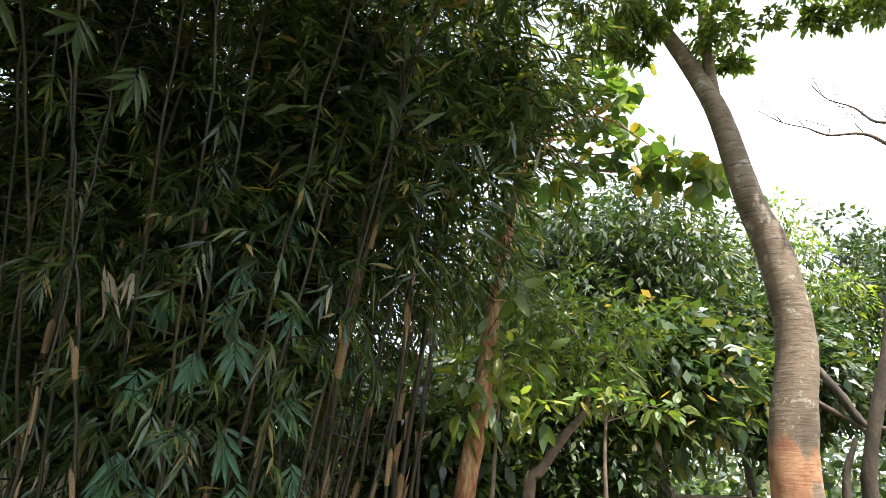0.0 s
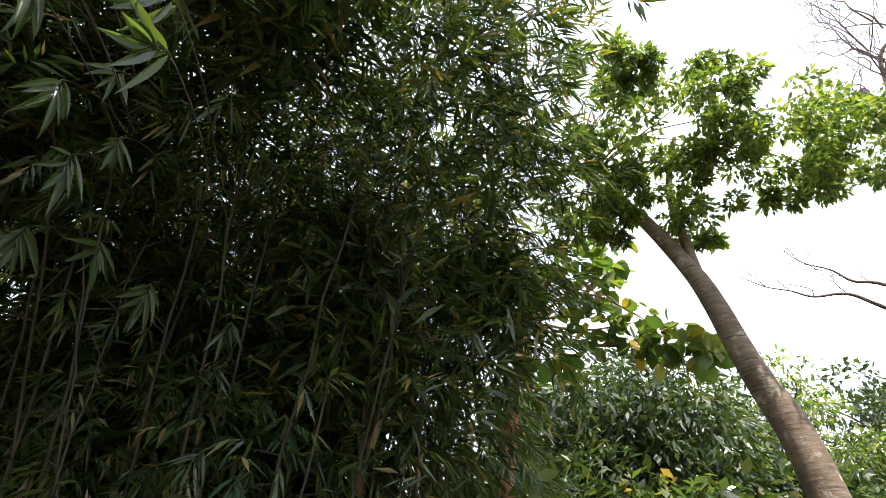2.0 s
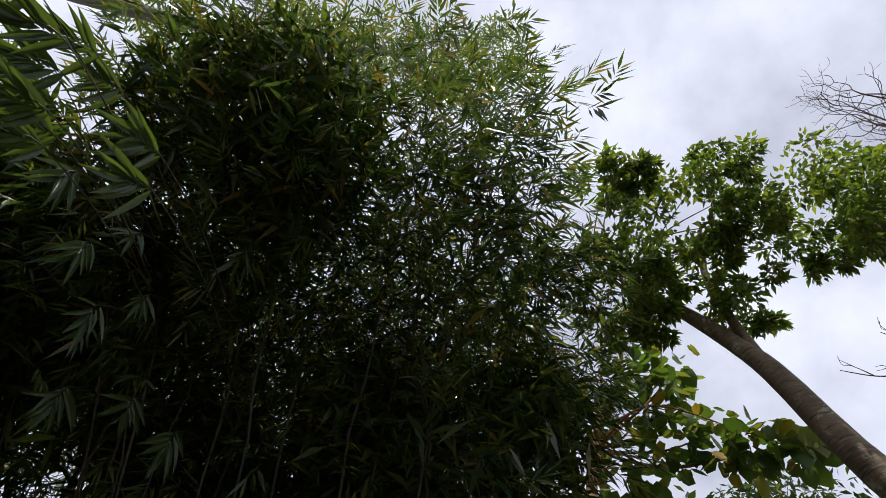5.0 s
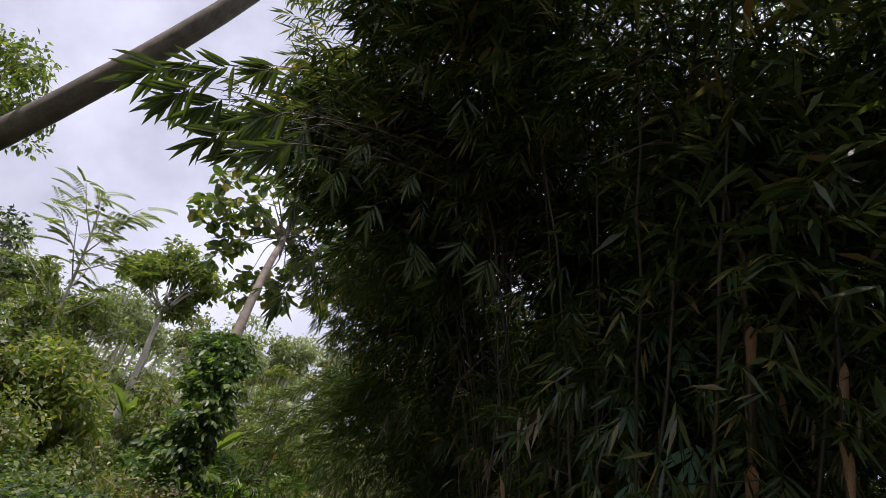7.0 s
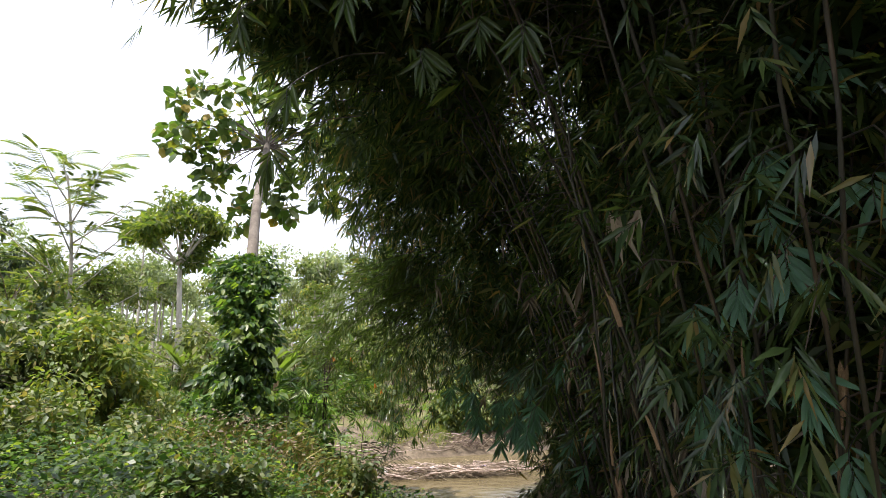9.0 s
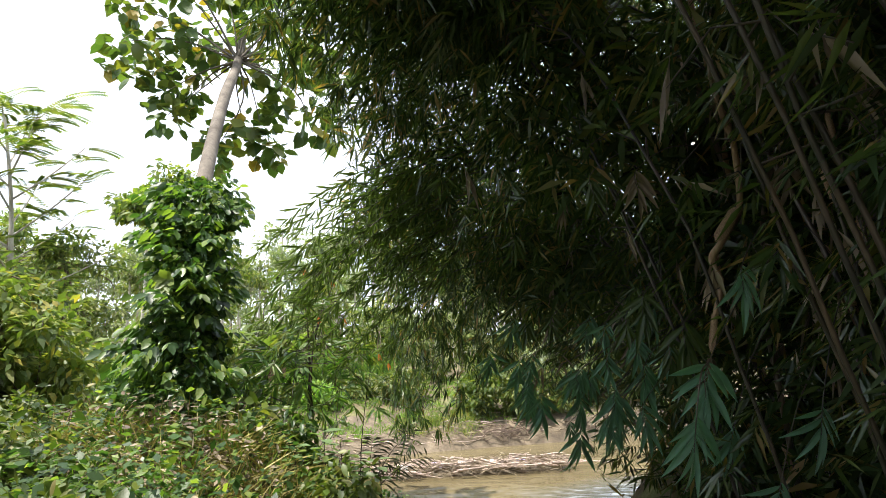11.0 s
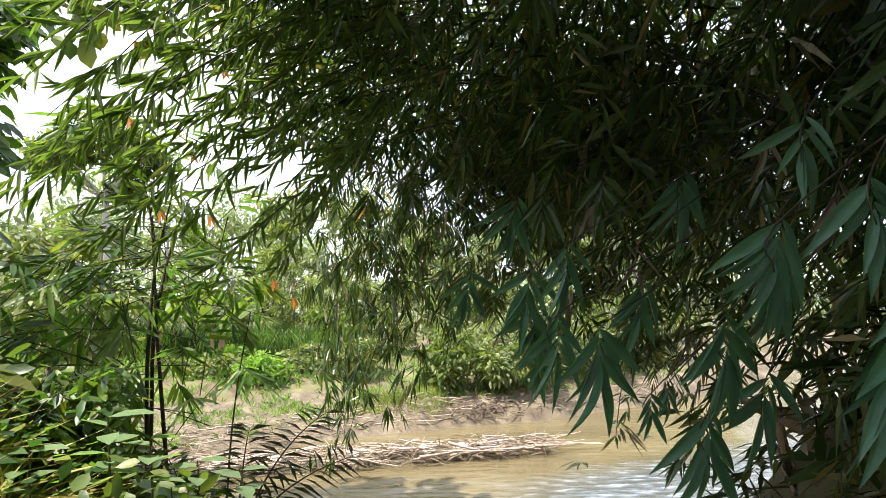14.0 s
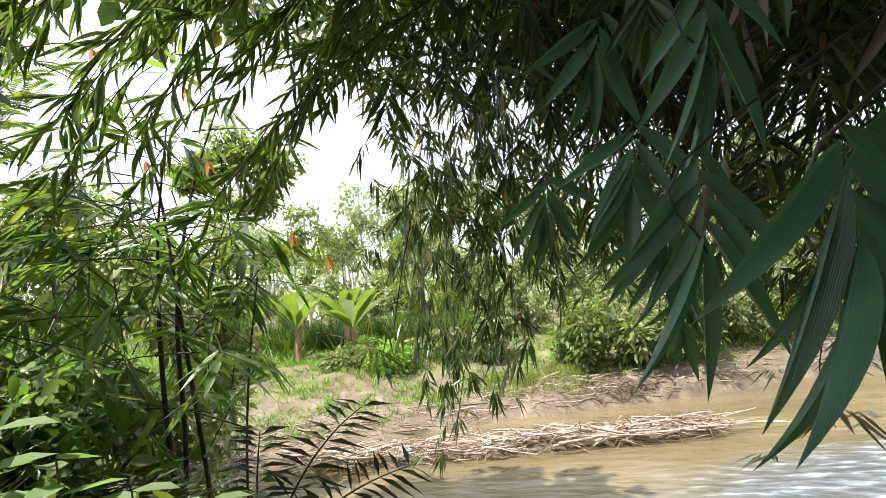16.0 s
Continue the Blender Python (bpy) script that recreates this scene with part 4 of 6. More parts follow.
# tall grey tree that leans across the sky
wisp = [(0.2, -0.4, 12.6, 0.7), (0.7, -1.2, 12.9, 0.7), (-0.2, 0.5, 12.8, 0.8), (1.2, -2.2, 13.3, 0.6), (0.9, -0.9, 12.4, 0.6), (0.3, 0.2, 13.4, 0.7), (1.4, -1.5, 13.8, 0.7), (-0.8, 0.9, 13.0, 0.6), (-1.9, 2.0, 11.6, 0.6), (-2.9, 2.9, 9.9, 0.5)]
make_tree("leaning_tree", "tall grey smooth tree leaning with feathery crown high up",
          [(-6.5, 2.3, 1.9), (-5.2, 2.05, 4.4), (-3.75, 1.75, 6.15), (-2.8, 1.6, 7.55), (-1.95, 1.5, 9.3), (-1.2, 1.1, 10.7), (-0.2, 0.1, 11.8), (0.3, -0.5, 12.6)],
          0.125, 0.045, wisp, 1300, 0.10, 0.03, M_FAR, M_BARKGREY, 23, chips, 0.02, 10)
make_tree("tree", "tall tree with dark rounded crown", [(-10.6, 7.2, 2.0), (-10.5, 7.3, 5.0), (-10.3, 7.4, 8.0)], 0.14, 0.07,
          blob(-10.4, 7.5, 9.1, 1.6, 1.6, 1.2, 26, 0.5, 58), 160, 0.16, 0.08, M_CROWN, M_BARKGREY, 59, chips, 0.04, 9)

# vine-covered broadleaf tree on the left bank
crown = [(-5.68, 9.56, 8.17, 0.34), (-5.56, 9.87, 8.77, 0.34), (-5.21, 10.27, 8.86, 0.34), (-5.06, 9.82, 7.86, 0.34), (-4.70, 10.14, 8.45, 0.34), (-4.95, 9.70, 7.34, 0.34), (-3.63, 9.96, 8.33, 0.34), (-3.30, 10.40, 8.15, 0.34), (-2.61, 9.79, 8.21, 0.34), (-3.14, 10.27, 7.70, 0.34), (-2.33, 9.78, 7.00, 0.34), (-3.36, 10.16, 7.09, 0.34), (-3.42, 10.59, 6.91, 0.34), (-3.66, 9.93, 7.24, 0.34), (-4.27, 10.34, 7.18, 0.34), (-4.13, 9.82, 6.61, 0.34), (-2.29, 10.07, 7.74, 0.34), (-2.59, 10.29, 8.89, 0.34), (-1.86, 9.80, 8.20, 0.34), (-4.81, 10.21, 7.96, 0.34), (-4.02, 9.53, 8.47, 0.34), (-5.27, 9.95, 8.34, 0.34), (-3.60, 10.26, 9.00, 0.34), (-5.32, 8.96, 9.03, 0.34), (-4.90, 8.89, 9.43, 0.34), (-4.29, 8.92, 9.21, 0.34), (-3.67, 8.91, 9.30, 0.34), (-5.43, 9.06, 8.42, 0.34), (-3.06, 8.97, 8.99, 0.34), (-4.50, 9.05, 8.51, 0.34), (-2.45, 9.07, 8.37, 0.34)] + [(-3.4, 9.6, 9.2, 0.4), (-4.2, 10.2, 9.6, 0.4), (-2.8, 9.8, 9.4, 0.4), (-3.6, 9.4, 10.0, 0.4), (-4.6, 9.8, 9.0, 0.4)]
vine_tree = make_tree("vine_covered_tree", "leaning tree wrapped in green climbing vine with large round leaves above",
                      [(-2.36, 5.75, 1.9), (-2.42, 5.95, 3.0), (-2.6, 6.35, 4.1), (-2.87, 6.95, 5.27), (-3.25, 8.2, 6.9), (-3.45, 9.1, 8.0), (-3.6, 9.7, 9.2)],
                      0.105, 0.06, crown, 30, 0.24, 0.22, M_TEAK, M_BARKGREY, 24, broad, 0.022, 24, fork=0.86)
g = np.random.default_rng(5)


def vine_skin(n, low=0.0):
    """Places on the uneven outside of the vine: height, turn, point, way out."""
    h = low + (1 - low) * g.random(n) ** 0.85
    a = g.random(n) * 2 * np.pi
    rad = 0.19 + 0.04 * np.sin(h * 9 + 1) + 0.10 * (1 - h) ** 2 + 0.20 * np.maximum(0, -np.cos(a)) + 0.13 * np.exp(-((h - 0.86) / 0.12) ** 2) - 0.2 * np.clip((h - 0.88) / 0.12, 0, 1) + 0.10 * np.sin(a * 3 + h * 11) * np.sin(h * 17 + a)
    cx, cy = np.interp(h, [0, 0.5, 1], [-2.42, -2.56, -2.84]), np.interp(h, [0, 0.5, 1], [5.84, 6.22, 6.88])
    out = np.stack([np.cos(a), np.sin(a), 0 * a], 1)
    return h, np.stack([cx, cy, 2.62 + 2.62 * h], 1), out, rad[:, None]


h, C, out, rad = vine_skin(11000)
P = C + out * rad * (0.35 + 0.72 * g.random((11000, 1)) ** 0.6)
D = unit(out * 0.55 + g.normal(size=P.shape) * 0.75 + [0, 0, -0.6])
U = unit(out * 0.8 + g.normal(size=P.shape) * 0.7 + [0, 0, 0.6])
ll = 0.035 + 0.09 * g.random(11000) ** 1.6
part("climbing_vine", broad(P, D, U, ll, ll * (0.6 + 0.3 * g.random(11000))), M_IVY, vine_tree, "glossy green climbing vine leaves", kind="stuff")
h, C, out, rad = vine_skin(190, 0.12)
A = unit(out + g.normal(size=C.shape) * 0.5 + np.stack([0 * h, 0 * h, 0.7 * h - 0.45], 1))
P, D, U, L, W = fans(C + out * rad * 0.9, A, 7, 0.26, 0.12, 0.072, g, 1.1, 0.45)
part("vine_shoot", broad(P, D, U, L, W, 0.3), M_IVY, vine_tree, "loose sunlit shoots of the vine", kind="stuff")
for q in range(9):
    a0, w0 = g.random() * 6.28, 0.11
    st = [(np.interp(z, [2.1, 3, 4.7], [-2.37, -2.42, -2.73]) + w0 * math.cos(a0 + z), np.interp(z, [2.1, 3, 4.7], [5.77, 5.95, 6.65]) + w0 * math.sin(a0 + z), z) for z in np.linspace(2.1, 4.7, 9)]
    part("vine_stem", tube(smooth_line(st, 24), [0.016, 0.008], 6), M_BARKDARK, vine_tree, "", True)
for q in range(7):
    a0 = q * 0.9
    P1 = np.array([[-2.49, 5.55, 3.9]])
    part("orange_leaf", broad(P1, unit(np.array([[math.cos(a0) * 0.8, -0.5, math.sin(a0) - 0.3]])), np.array([[0, -1.0, 0.2]]), 0.13, 0.09), M_YELLOW, vine_tree, "wilted orange leaf")

# leafless tree
bare = thing("bare_tree", "leafless dry tree with thin forked twigs", "tree")
g = np.random.default_rng(31)
part("trunk", tube(smooth_line([(5.6, -8.2, 2.0), (5.5, -8.0, 5), (5.3, -7.6, 8), (5.0, -7.2, 11)], 20), [0.16, 0.12, 0.06], 10, 0.03, g), M_TWIG, bare, "", True)


def twig_fork(p, d, length, r, depth, out):
    q = p + d * length
    mid = (p + q) / 2 + g.normal(size=3) * length * 0.14
    out.append(tube(smooth_line([p, mid, q], 6), [r, r * 0.65], 5))
    if depth:
        for k in range(2 + int(g.random() < 0.5)):
            twig_fork(q if k < 2 else mid, unit(d + g.normal(size=3) * 0.5 + [0, 0, 0.08]), length * (0.55 + 0.25 * g.random()), r * 0.6, depth - 1, out)


for way in [[(5.4, -7.8, 5.9), (5.2, -6.5, 6.5), (5.0, -5.61, 7.06), (5.0, -5.31, 7.31), (5.0, -4.93, 7.33), (5.0, -4.72, 7.45), (5.0, -4.46, 7.56), (5.0, -4.22, 7.76)],
            [(5.35, -7.7, 6.4), (5.2, -6.6, 6.9), (5.0, -5.76, 7.37), (5.0, -5.45, 7.48), (5.0, -5.28, 7.69), (5.0, -5.02, 7.85), (4.95, -4.85, 8.05)]]:
    way, bits = np.array(way), [tube(smooth_line(way, 40), [0.05, 0.026, 0.016, 0.009, 0.005], 6)]
    for q in (-2, -3, -4, -5):
        twig_fork(way[q], unit(way[q] - way[q - 1] + g.normal(size=3) * 0.35 + [0, 0.1, 0.45]), 0.24, 0.007, 1, bits)
    part("branch", join(bits), M_TWIG, bare, "", True)
for st, en in [((4.7, -7.3, 9.6), (4.3, -6.35, 10.5)), ((4.7, -7.6, 11.0), (4.3, -6.8, 12.4)), ((4.7, -7.5, 10.2), (4.3, -6.5, 11.1)), ((4.8, -8.1, 12.0), (4.3, -7.3, 13.0))]:
    st, en, bits = np.array(st), np.array(en), []
    bits.append(tube(smooth_line([(5.2, -7.5, st[2] - 1.8), (np.array([5.1, -7.4, st[2] - 0.8]) + st) / 2, st], 10), [0.05, 0.022], 6))
    for k in range(3):
        twig_fork(st + (en - st) * 0.15 * k, unit(en - st + g.normal(size=3) * 0.3), np.linalg.norm(en - st) * 0.42, 0.016, 3, bits)
    part("branch", join(bits), M_TWIG, bare, "", True)

# dark crooked branches low in the background
dark = thing("crooked_tree", "dark crooked low tree with bare twisted limbs", "tree")
for pts, r in [([(4.68, -4.3, 1.9), (4.66, -4.32, 3.35), (4.61, -4.42, 3.83), (4.54, -4.57, 4.33), (4.49, -4.67, 4.69), (4.4, -4.9, 5.6)], 0.07),
               ([(4.77, -4.08, 4.62), (4.69, -4.25, 4.29), (4.63, -4.39, 3.98), (4.56, -4.53, 3.93)], 0.045), ([(4.78, -4.05, 4.2), (4.7, -4.25, 4.05), (4.63, -4.4, 3.9)], 0.03), ([(4.72, -4.1, 2.0), (4.73, -4.16, 3.34), (4.66, -4.31, 3.85)], 0.045)]:
    part("limb", tube(smooth_line(pts, 18), [r, r * 0.8, r * 0.45], 8, 0.08, g), M_BARKDARK, dark, "", True)

g = np.random.default_rng(44)
for o, d in [((2.77, -1.3, 4.76), (0.1, -0.35, -0.6)), ((2.77, -1.33, 4.78), (0.0, 0.7, -0.15)), ((2.75, -1.36, 4.8), (0.1, -0.5, 0.25)), ((2.8, -1.3, 4.7), (0.2, 0.8, -0.6))]:
    part("large_leaf", broad(np.array([o]), unit(np.array([d])), unit(np.array([[-1.0, -0.3, 0.5]])), 0.2, 0.11), M_YELLOW, bpy.data.objects["broadleaf_tree"], "large pale yellow leaf")
part("leaf_stalk", tube(smooth_line([(3.33, -0.98, 4.5), (3.0, -1.2, 4.72), (2.77, -1.32, 4.77)], 8), [0.006, 0.003], 5), M_TWIG, bpy.data.objects["broadleaf_tree"], "", True)
# saplings and shrubs behind the bamboo
make_tree("sapling", "young shrub with drooping green leaves", [(2.75, -1.05, 1.9), (2.72, -1.12, 3.2), (2.68, -1.2, 4.2)], 0.02, 0.008,
          [(2.68, -1.16, 4.3, 0.2), (2.66, -1.0, 4.1, 0.22), (2.68, -1.4, 4.25, 0.2), (2.64, -0.92, 3.8, 0.22), (2.62, -1.2, 3.9, 0.22), (2.68, -1.42, 3.9, 0.2)], 26, 0.16, 0.058, M_CROWN, M_TWIG, 41, broad, 0.007, 6)
make_tree("sapling", "thin sapling with one flat spray of yellow-green leaves", [(2.66, -1.87, 1.9), (2.66, -1.87, 3.34), (2.66, -1.9, 3.8)], 0.016, 0.01,
          [(2.66, -1.78, 3.97, 0.12), (2.65, -1.92, 4.0, 0.12), (2.64, -2.05, 3.97, 0.12), (2.61, -2.2, 3.93, 0.12), (2.6, -2.32, 3.88, 0.1)], 20, 0.105, 0.045, M_TEAK, M_TWIG, 42, broad, 0.006, 5)
make_tree("shrub", "many-stemmed shrub with crooked brown stems and narrow leaves", [(3.37, -1.34, 1.9), (3.37, -1.34, 3.27), (3.37, -1.45, 3.48), (3.37, -1.64, 3.74), (3.37, -1.78, 3.9), (3.36, -1.94, 4.32)], 0.045, 0.018,
          blob(3.5, -1.75, 4.55, 0.5, 0.6, 0.6, 14, 0.3, 7), 90, 0.13, 0.03, M_CROWN, M_TWIG, 43, blades, 0.012, 8)
k = 0
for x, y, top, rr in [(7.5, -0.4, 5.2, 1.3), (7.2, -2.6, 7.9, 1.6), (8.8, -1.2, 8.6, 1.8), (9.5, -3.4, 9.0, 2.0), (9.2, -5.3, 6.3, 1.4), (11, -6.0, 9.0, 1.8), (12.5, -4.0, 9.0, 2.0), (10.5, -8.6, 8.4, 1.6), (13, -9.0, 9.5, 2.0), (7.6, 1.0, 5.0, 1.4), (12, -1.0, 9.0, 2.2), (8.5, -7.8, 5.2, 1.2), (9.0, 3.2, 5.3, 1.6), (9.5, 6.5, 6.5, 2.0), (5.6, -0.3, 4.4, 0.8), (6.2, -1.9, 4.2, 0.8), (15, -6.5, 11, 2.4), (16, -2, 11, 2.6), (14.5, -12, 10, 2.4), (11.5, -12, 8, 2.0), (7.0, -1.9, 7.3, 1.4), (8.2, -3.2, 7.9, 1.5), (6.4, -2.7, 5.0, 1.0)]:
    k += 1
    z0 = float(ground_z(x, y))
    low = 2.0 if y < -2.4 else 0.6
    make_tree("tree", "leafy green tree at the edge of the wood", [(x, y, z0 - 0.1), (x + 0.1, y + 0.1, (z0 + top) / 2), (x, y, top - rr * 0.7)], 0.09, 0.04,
              blob(x, y, (top + z0 + low) / 2, rr, rr, (top - z0 + 0.2 - low) / 2, 34 + k % 3 * 6, 0.5 + 0.1 * (k % 4), 100 + k), 230 if x < 10 else 160, (0.145, 0.19, 0.17, 0.2)[k % 4], (0.062, 0.09, 0.05, 0.095)[k % 4], (M_WOOD_SHADE, M_WOOD_SHADE, M_CROWN if x > 9 else M_WOOD_SHADE, M_BAMBOO)[k % 4], M_BARKDARK, 200 + k, chips, 0.03, 8, "trees at the wood's edge")

# tall unseen trees added behind the footpath, to block sky light and cast shade
k = 0
for x, y, top, rr in [(-9.5, -3.5, 7.0, 2.2), (-5.2, -1.7, 10.6, 2.2), (-7.0, -9.5, 7.5, 2.4), (-2.5, -11, 7.5, 2.4), (2.2, -12, 7.5, 2.4), (-12.5, 0.5, 6.5, 2.2)]:
    k += 1
    z0 = float(ground_z(x, y))
    make_tree("unseen_shade_tree", "unseen broad leafy tree added behind the footpath for shade", [(x, y, z0 - 0.1), (x + 0.1, y, z0 + 3), (x, y, top - rr)], 0.16, 0.08,
              blob(x, y, (top + z0 + 1.5) / 2, rr, rr, (top - z0 - 1.5) / 2, 40, 0.8, 800 + k), 90, 0.30, 0.14, M_CROWN, M_BARKGREY, 820 + k, chips, 0.04, 8, "trees behind the footpath")

# ---- left bank: trees in the middle distance ----
feather = thing("feathery_tree", "slim tree with feathery pinnate fronds", "tree")
g = np.random.default_rng(51)
stem = smooth_line([(-8.2, 10.8, 2.0), (-8.35, 10.8, 4.0), (-8.45, 10.7, 6.0), (-8.7, 10.6, 7.8)], 16)
part("trunk", tube(stem, [0.07, 0.045, 0.02], 8), M_PALETRUNK, feather, "", True)
for q in range(15):
    z = 4.2 + 0.24 * q
    o = np.array([np.interp(z, stem[:, 2], stem[:, 0]), np.interp(z, stem[:, 2], stem[:, 1]), z])
    a = q * 2.4 + g.random()
    out = np.array([math.cos(a), math.sin(a), 0.55 + 0.05 * q])
    reach = 1.75 - 0.075 * q
    limb = smooth_line([o, o + out * reach * 0.55, o + out * reach + [0, 0, 0.12]], 8)
    branch = part("limb", tube(limb, [0.022, 0.008], 5), M_PALETRUNK, feather, "", True)
    for h in range(9):
        p = limb[2 + h * 5 // 8]
        d = unit(np.append(g.normal(size=2), 0.15 + 0.5 * g.random()) + out * [0.9, 0.9, 0.3])
        ln = 0.5 + 0.45 * g.random()
        line = np.array([p + d * ln * s + np.array([0, 0, -0.28]) * ln * s * s for s in np.linspace(0, 1, 16)])
        side = unit(np.cross(d, [0, 0, 1.0]))
        P = np.repeat(line[2:], 2, 0)
        D = unit(np.tile(np.array([side, -side]), (14, 1)) + d * 0.5 + [0, 0, -0.15])
        part("frond", blades(P, D, np.tile([[0, 0, 1.0]], (28, 1)), 0.17, 0.062), M_CROWN, branch)
make_tree("umbrella_tree", "broad dark green tree with pale forked trunk", [(-12.6, 25.8, 1.2), (-12.8, 25.8, 5.0), (-13.0, 25.8, 7.6), (-12.9, 25.8, 8.6)], 0.14, 0.09,
          lobed(blob(-12.9, 25.8, 9.7, 2.6, 2.4, 1.6, 16, 0.9, 52), 7, np.random.default_rng(54), 0.5), 60, 0.30, 0.15, M_CROWN, M_PALETRUNK, 53, chips, 0.06, 20, fork=0.72)
k = 0
for x, y, top, rr, mat in [(-11.5, 11.4, 7.6, 1.6, M_WOOD_SHADE), (-9.6, 9.0, 5.4, 1.3, M_YELLOW), (-6.8, 8.4, 4.6, 1.0, M_CROWN), (-7.6, 6.2, 4.9, 1.1, M_WEED), (-5.9, 8.0, 4.3, 0.9, M_YELLOW), (-13, 16, 7.5, 1.8, M_CROWN), (-5.3, 11.5, 4.6, 1.0, M_FAR), (-15, 9.5, 7.0, 1.8, M_WOOD_SHADE), (-7.4, 9.4, 5.2, 1.1, M_WEED), (-8.6, 12.5, 6.0, 1.4, M_FAR), (-11, 14.5, 6.6, 1.6, M_CROWN), (-10.2, 7.0, 5.0, 1.3, M_YELLOW), (-17, 14, 8, 2.2, M_FAR), (-6.4, 7.2, 4.0, 0.8, M_WEED), (-20, 20, 8.5, 2.6, M_CROWN), (-12.8, 7.6, 6.4, 1.6, M_WOOD_SHADE)]:
    k += 1
    z0 = float(ground_z(x, y))
    make_tree("small_tree", "small sunlit tree with light green leaves", [(x, y, z0 - 0.1), (x + 0.1, y, (z0 + top) / 2), (x, y, top - rr * 0.6)], 0.05, 0.025,
              blob(x, y, (top + z0 + 0.5) / 2, rr, rr, (top - z0 - 0.5) / 2, 26, 0.42, 300 + k), 190, 0.165, 0.075, mat, M_TWIG, 320 + k, chips, 0.018, 8, "small trees on the left bank")

# far plantation of thin pale trunks across the river
protos = []
g = np.random.default_rng(61)
for q in range(4):
    h = 8.5 + 1.5 * q / 3
    cl = blob(0, 0, h * 0.82, 1.5, 1.5, h * 0.2, 22, 0.6, 400 + q)
    t = make_tree("plantation_tree", "thin pale-trunked plantation tree with airy crown", [(0, 0, -0.2), (0.1, 0.05, h * 0.5), (0.0, 0.1, h * 0.95)], 0.10, 0.04, cl, 46, 0.32, 0.15, M_PALE_HAZE if q % 2 else M_FAR, M_PALETRUNK, 410 + q, chips, 0.025, 7, "plantation trees across the river", 0.75)
    protos.append(t)
for q in range(140):
    x, y = -48 + 88 * g.random(), 29 + 34 * g.random() ** 0.8
    y += max(0.0, x - 4) * 0.45
    m = pose(x, y, float(ground_z(x, y)), 0, 0, 360 * g.random())
    if q < 4:
        protos[q].matrix_basis = m
    else:
        copy_thing(protos[q % 4], m)

# far wood, with distance haze in its leaf colour
n = 26000
x = -150 + 330 * g.random(n)
y = 64 + 14 * g.random(n) + np.maximum(0, x) * 0.35 + 2 * np.sin(x * 0.4)
z = 1.2 + (7.5 + 2.2 * np.sin(x * 0.31) + 1.5 * np.sin(x * 0.83 + 1)) * g.random(n) ** 0.8
fw = chips(np.stack([x, y, z], 1), unit(g.normal(size=(n, 3))), unit(g.normal(size=(n, 3)) + [0, -0.5, 0.6]), 1.0 + 0.7 * g.random(n), 0.55)
tagged(new("far_wood", mesh_of("far_wood", fw[0], fw[1], M_PALE_HAZE)), "wood on the horizon, pale haze put into its leaf colour", "wood", "", "stuff")
n = 14000
x = -60 + 90 * g.random(n)
y = 28 + 20 * g.random(n) + np.maximum(0, x - 4) * 0.5
hh = 2.6 + 1.4 * np.sin(x * 0.7) * np.sin(y * 0.5)
z = ground_z(x, y) + hh * g.random(n) ** 1.2
uw = chips(np.stack([x, y, z], 1)[(x > -9) | (y > 40)], unit(g.normal(size=(n, 3)))[(x > -9) | (y > 40)], unit(g.normal(size=(n, 3)) + [0, -0.4, 0.8])[(x > -9) | (y > 40)], 0.4, 0.2)
tagged(new("undergrowth", mesh_of("undergrowth", uw[0], uw[1], M_FAR)), "light green undergrowth below the plantation", "undergrowth", "", "stuff")

n = 13000
x, y = 17 + 16 * g.random(n), -32 + 44 * g.random(n)
z = ground_z(x, y) + (3.4 + 1.8 * np.sin(y * 0.6) * np.sin(x * 0.5)) * g.random(n) ** 1.1
tw = chips(np.stack([x, y, z], 1), unit(g.normal(size=(n, 3))), unit(g.normal(size=(n, 3)) + [-0.4, 0, 0.8]), 0.45, 0.22)
tagged(new("thicket", mesh_of("thicket", tw[0], tw[1], M_WOOD_SHADE)), "dark green thicket behind the wood", "undergrowth", "", "stuff")

# bananas on the far bank
for bx, by, h in [(-8.8, 22.0, 1.2), (-6.5, 21.6, 1.1), (-7.6, 23.6, 1.3), (-11.0, 22.8, 1.3), (-9.9, 24.6, 1.4)]:
    ban = thing("banana_plant", "banana plant with large torn upright leaves", "banana plant", "bananas on the far bank")
    z0 = float(ground_z(bx, by))
    part("stem", tube(smooth_line([(bx, by, z0 - 0.1), (bx + 0.05, by, z0 + h)], 8), [0.13, 0.10], 10, 0.05, g), M_SHEATH, ban, "brown sheathed stem", True)
    for q in range(9):
        a = q * 0.7 + g.random()
        d = np.array([math.cos(a), math.sin(a), 0.9 + 0.9 * g.random()])
        part("leaf", broad(np.array([[bx, by, z0 + h]]), unit(d)[None], unit(np.array([[-math.cos(a), -math.sin(a), 1.0]])), 2.2 + 0.7 * g.random(), 0.52, 0.4), M_CROWN, ban)

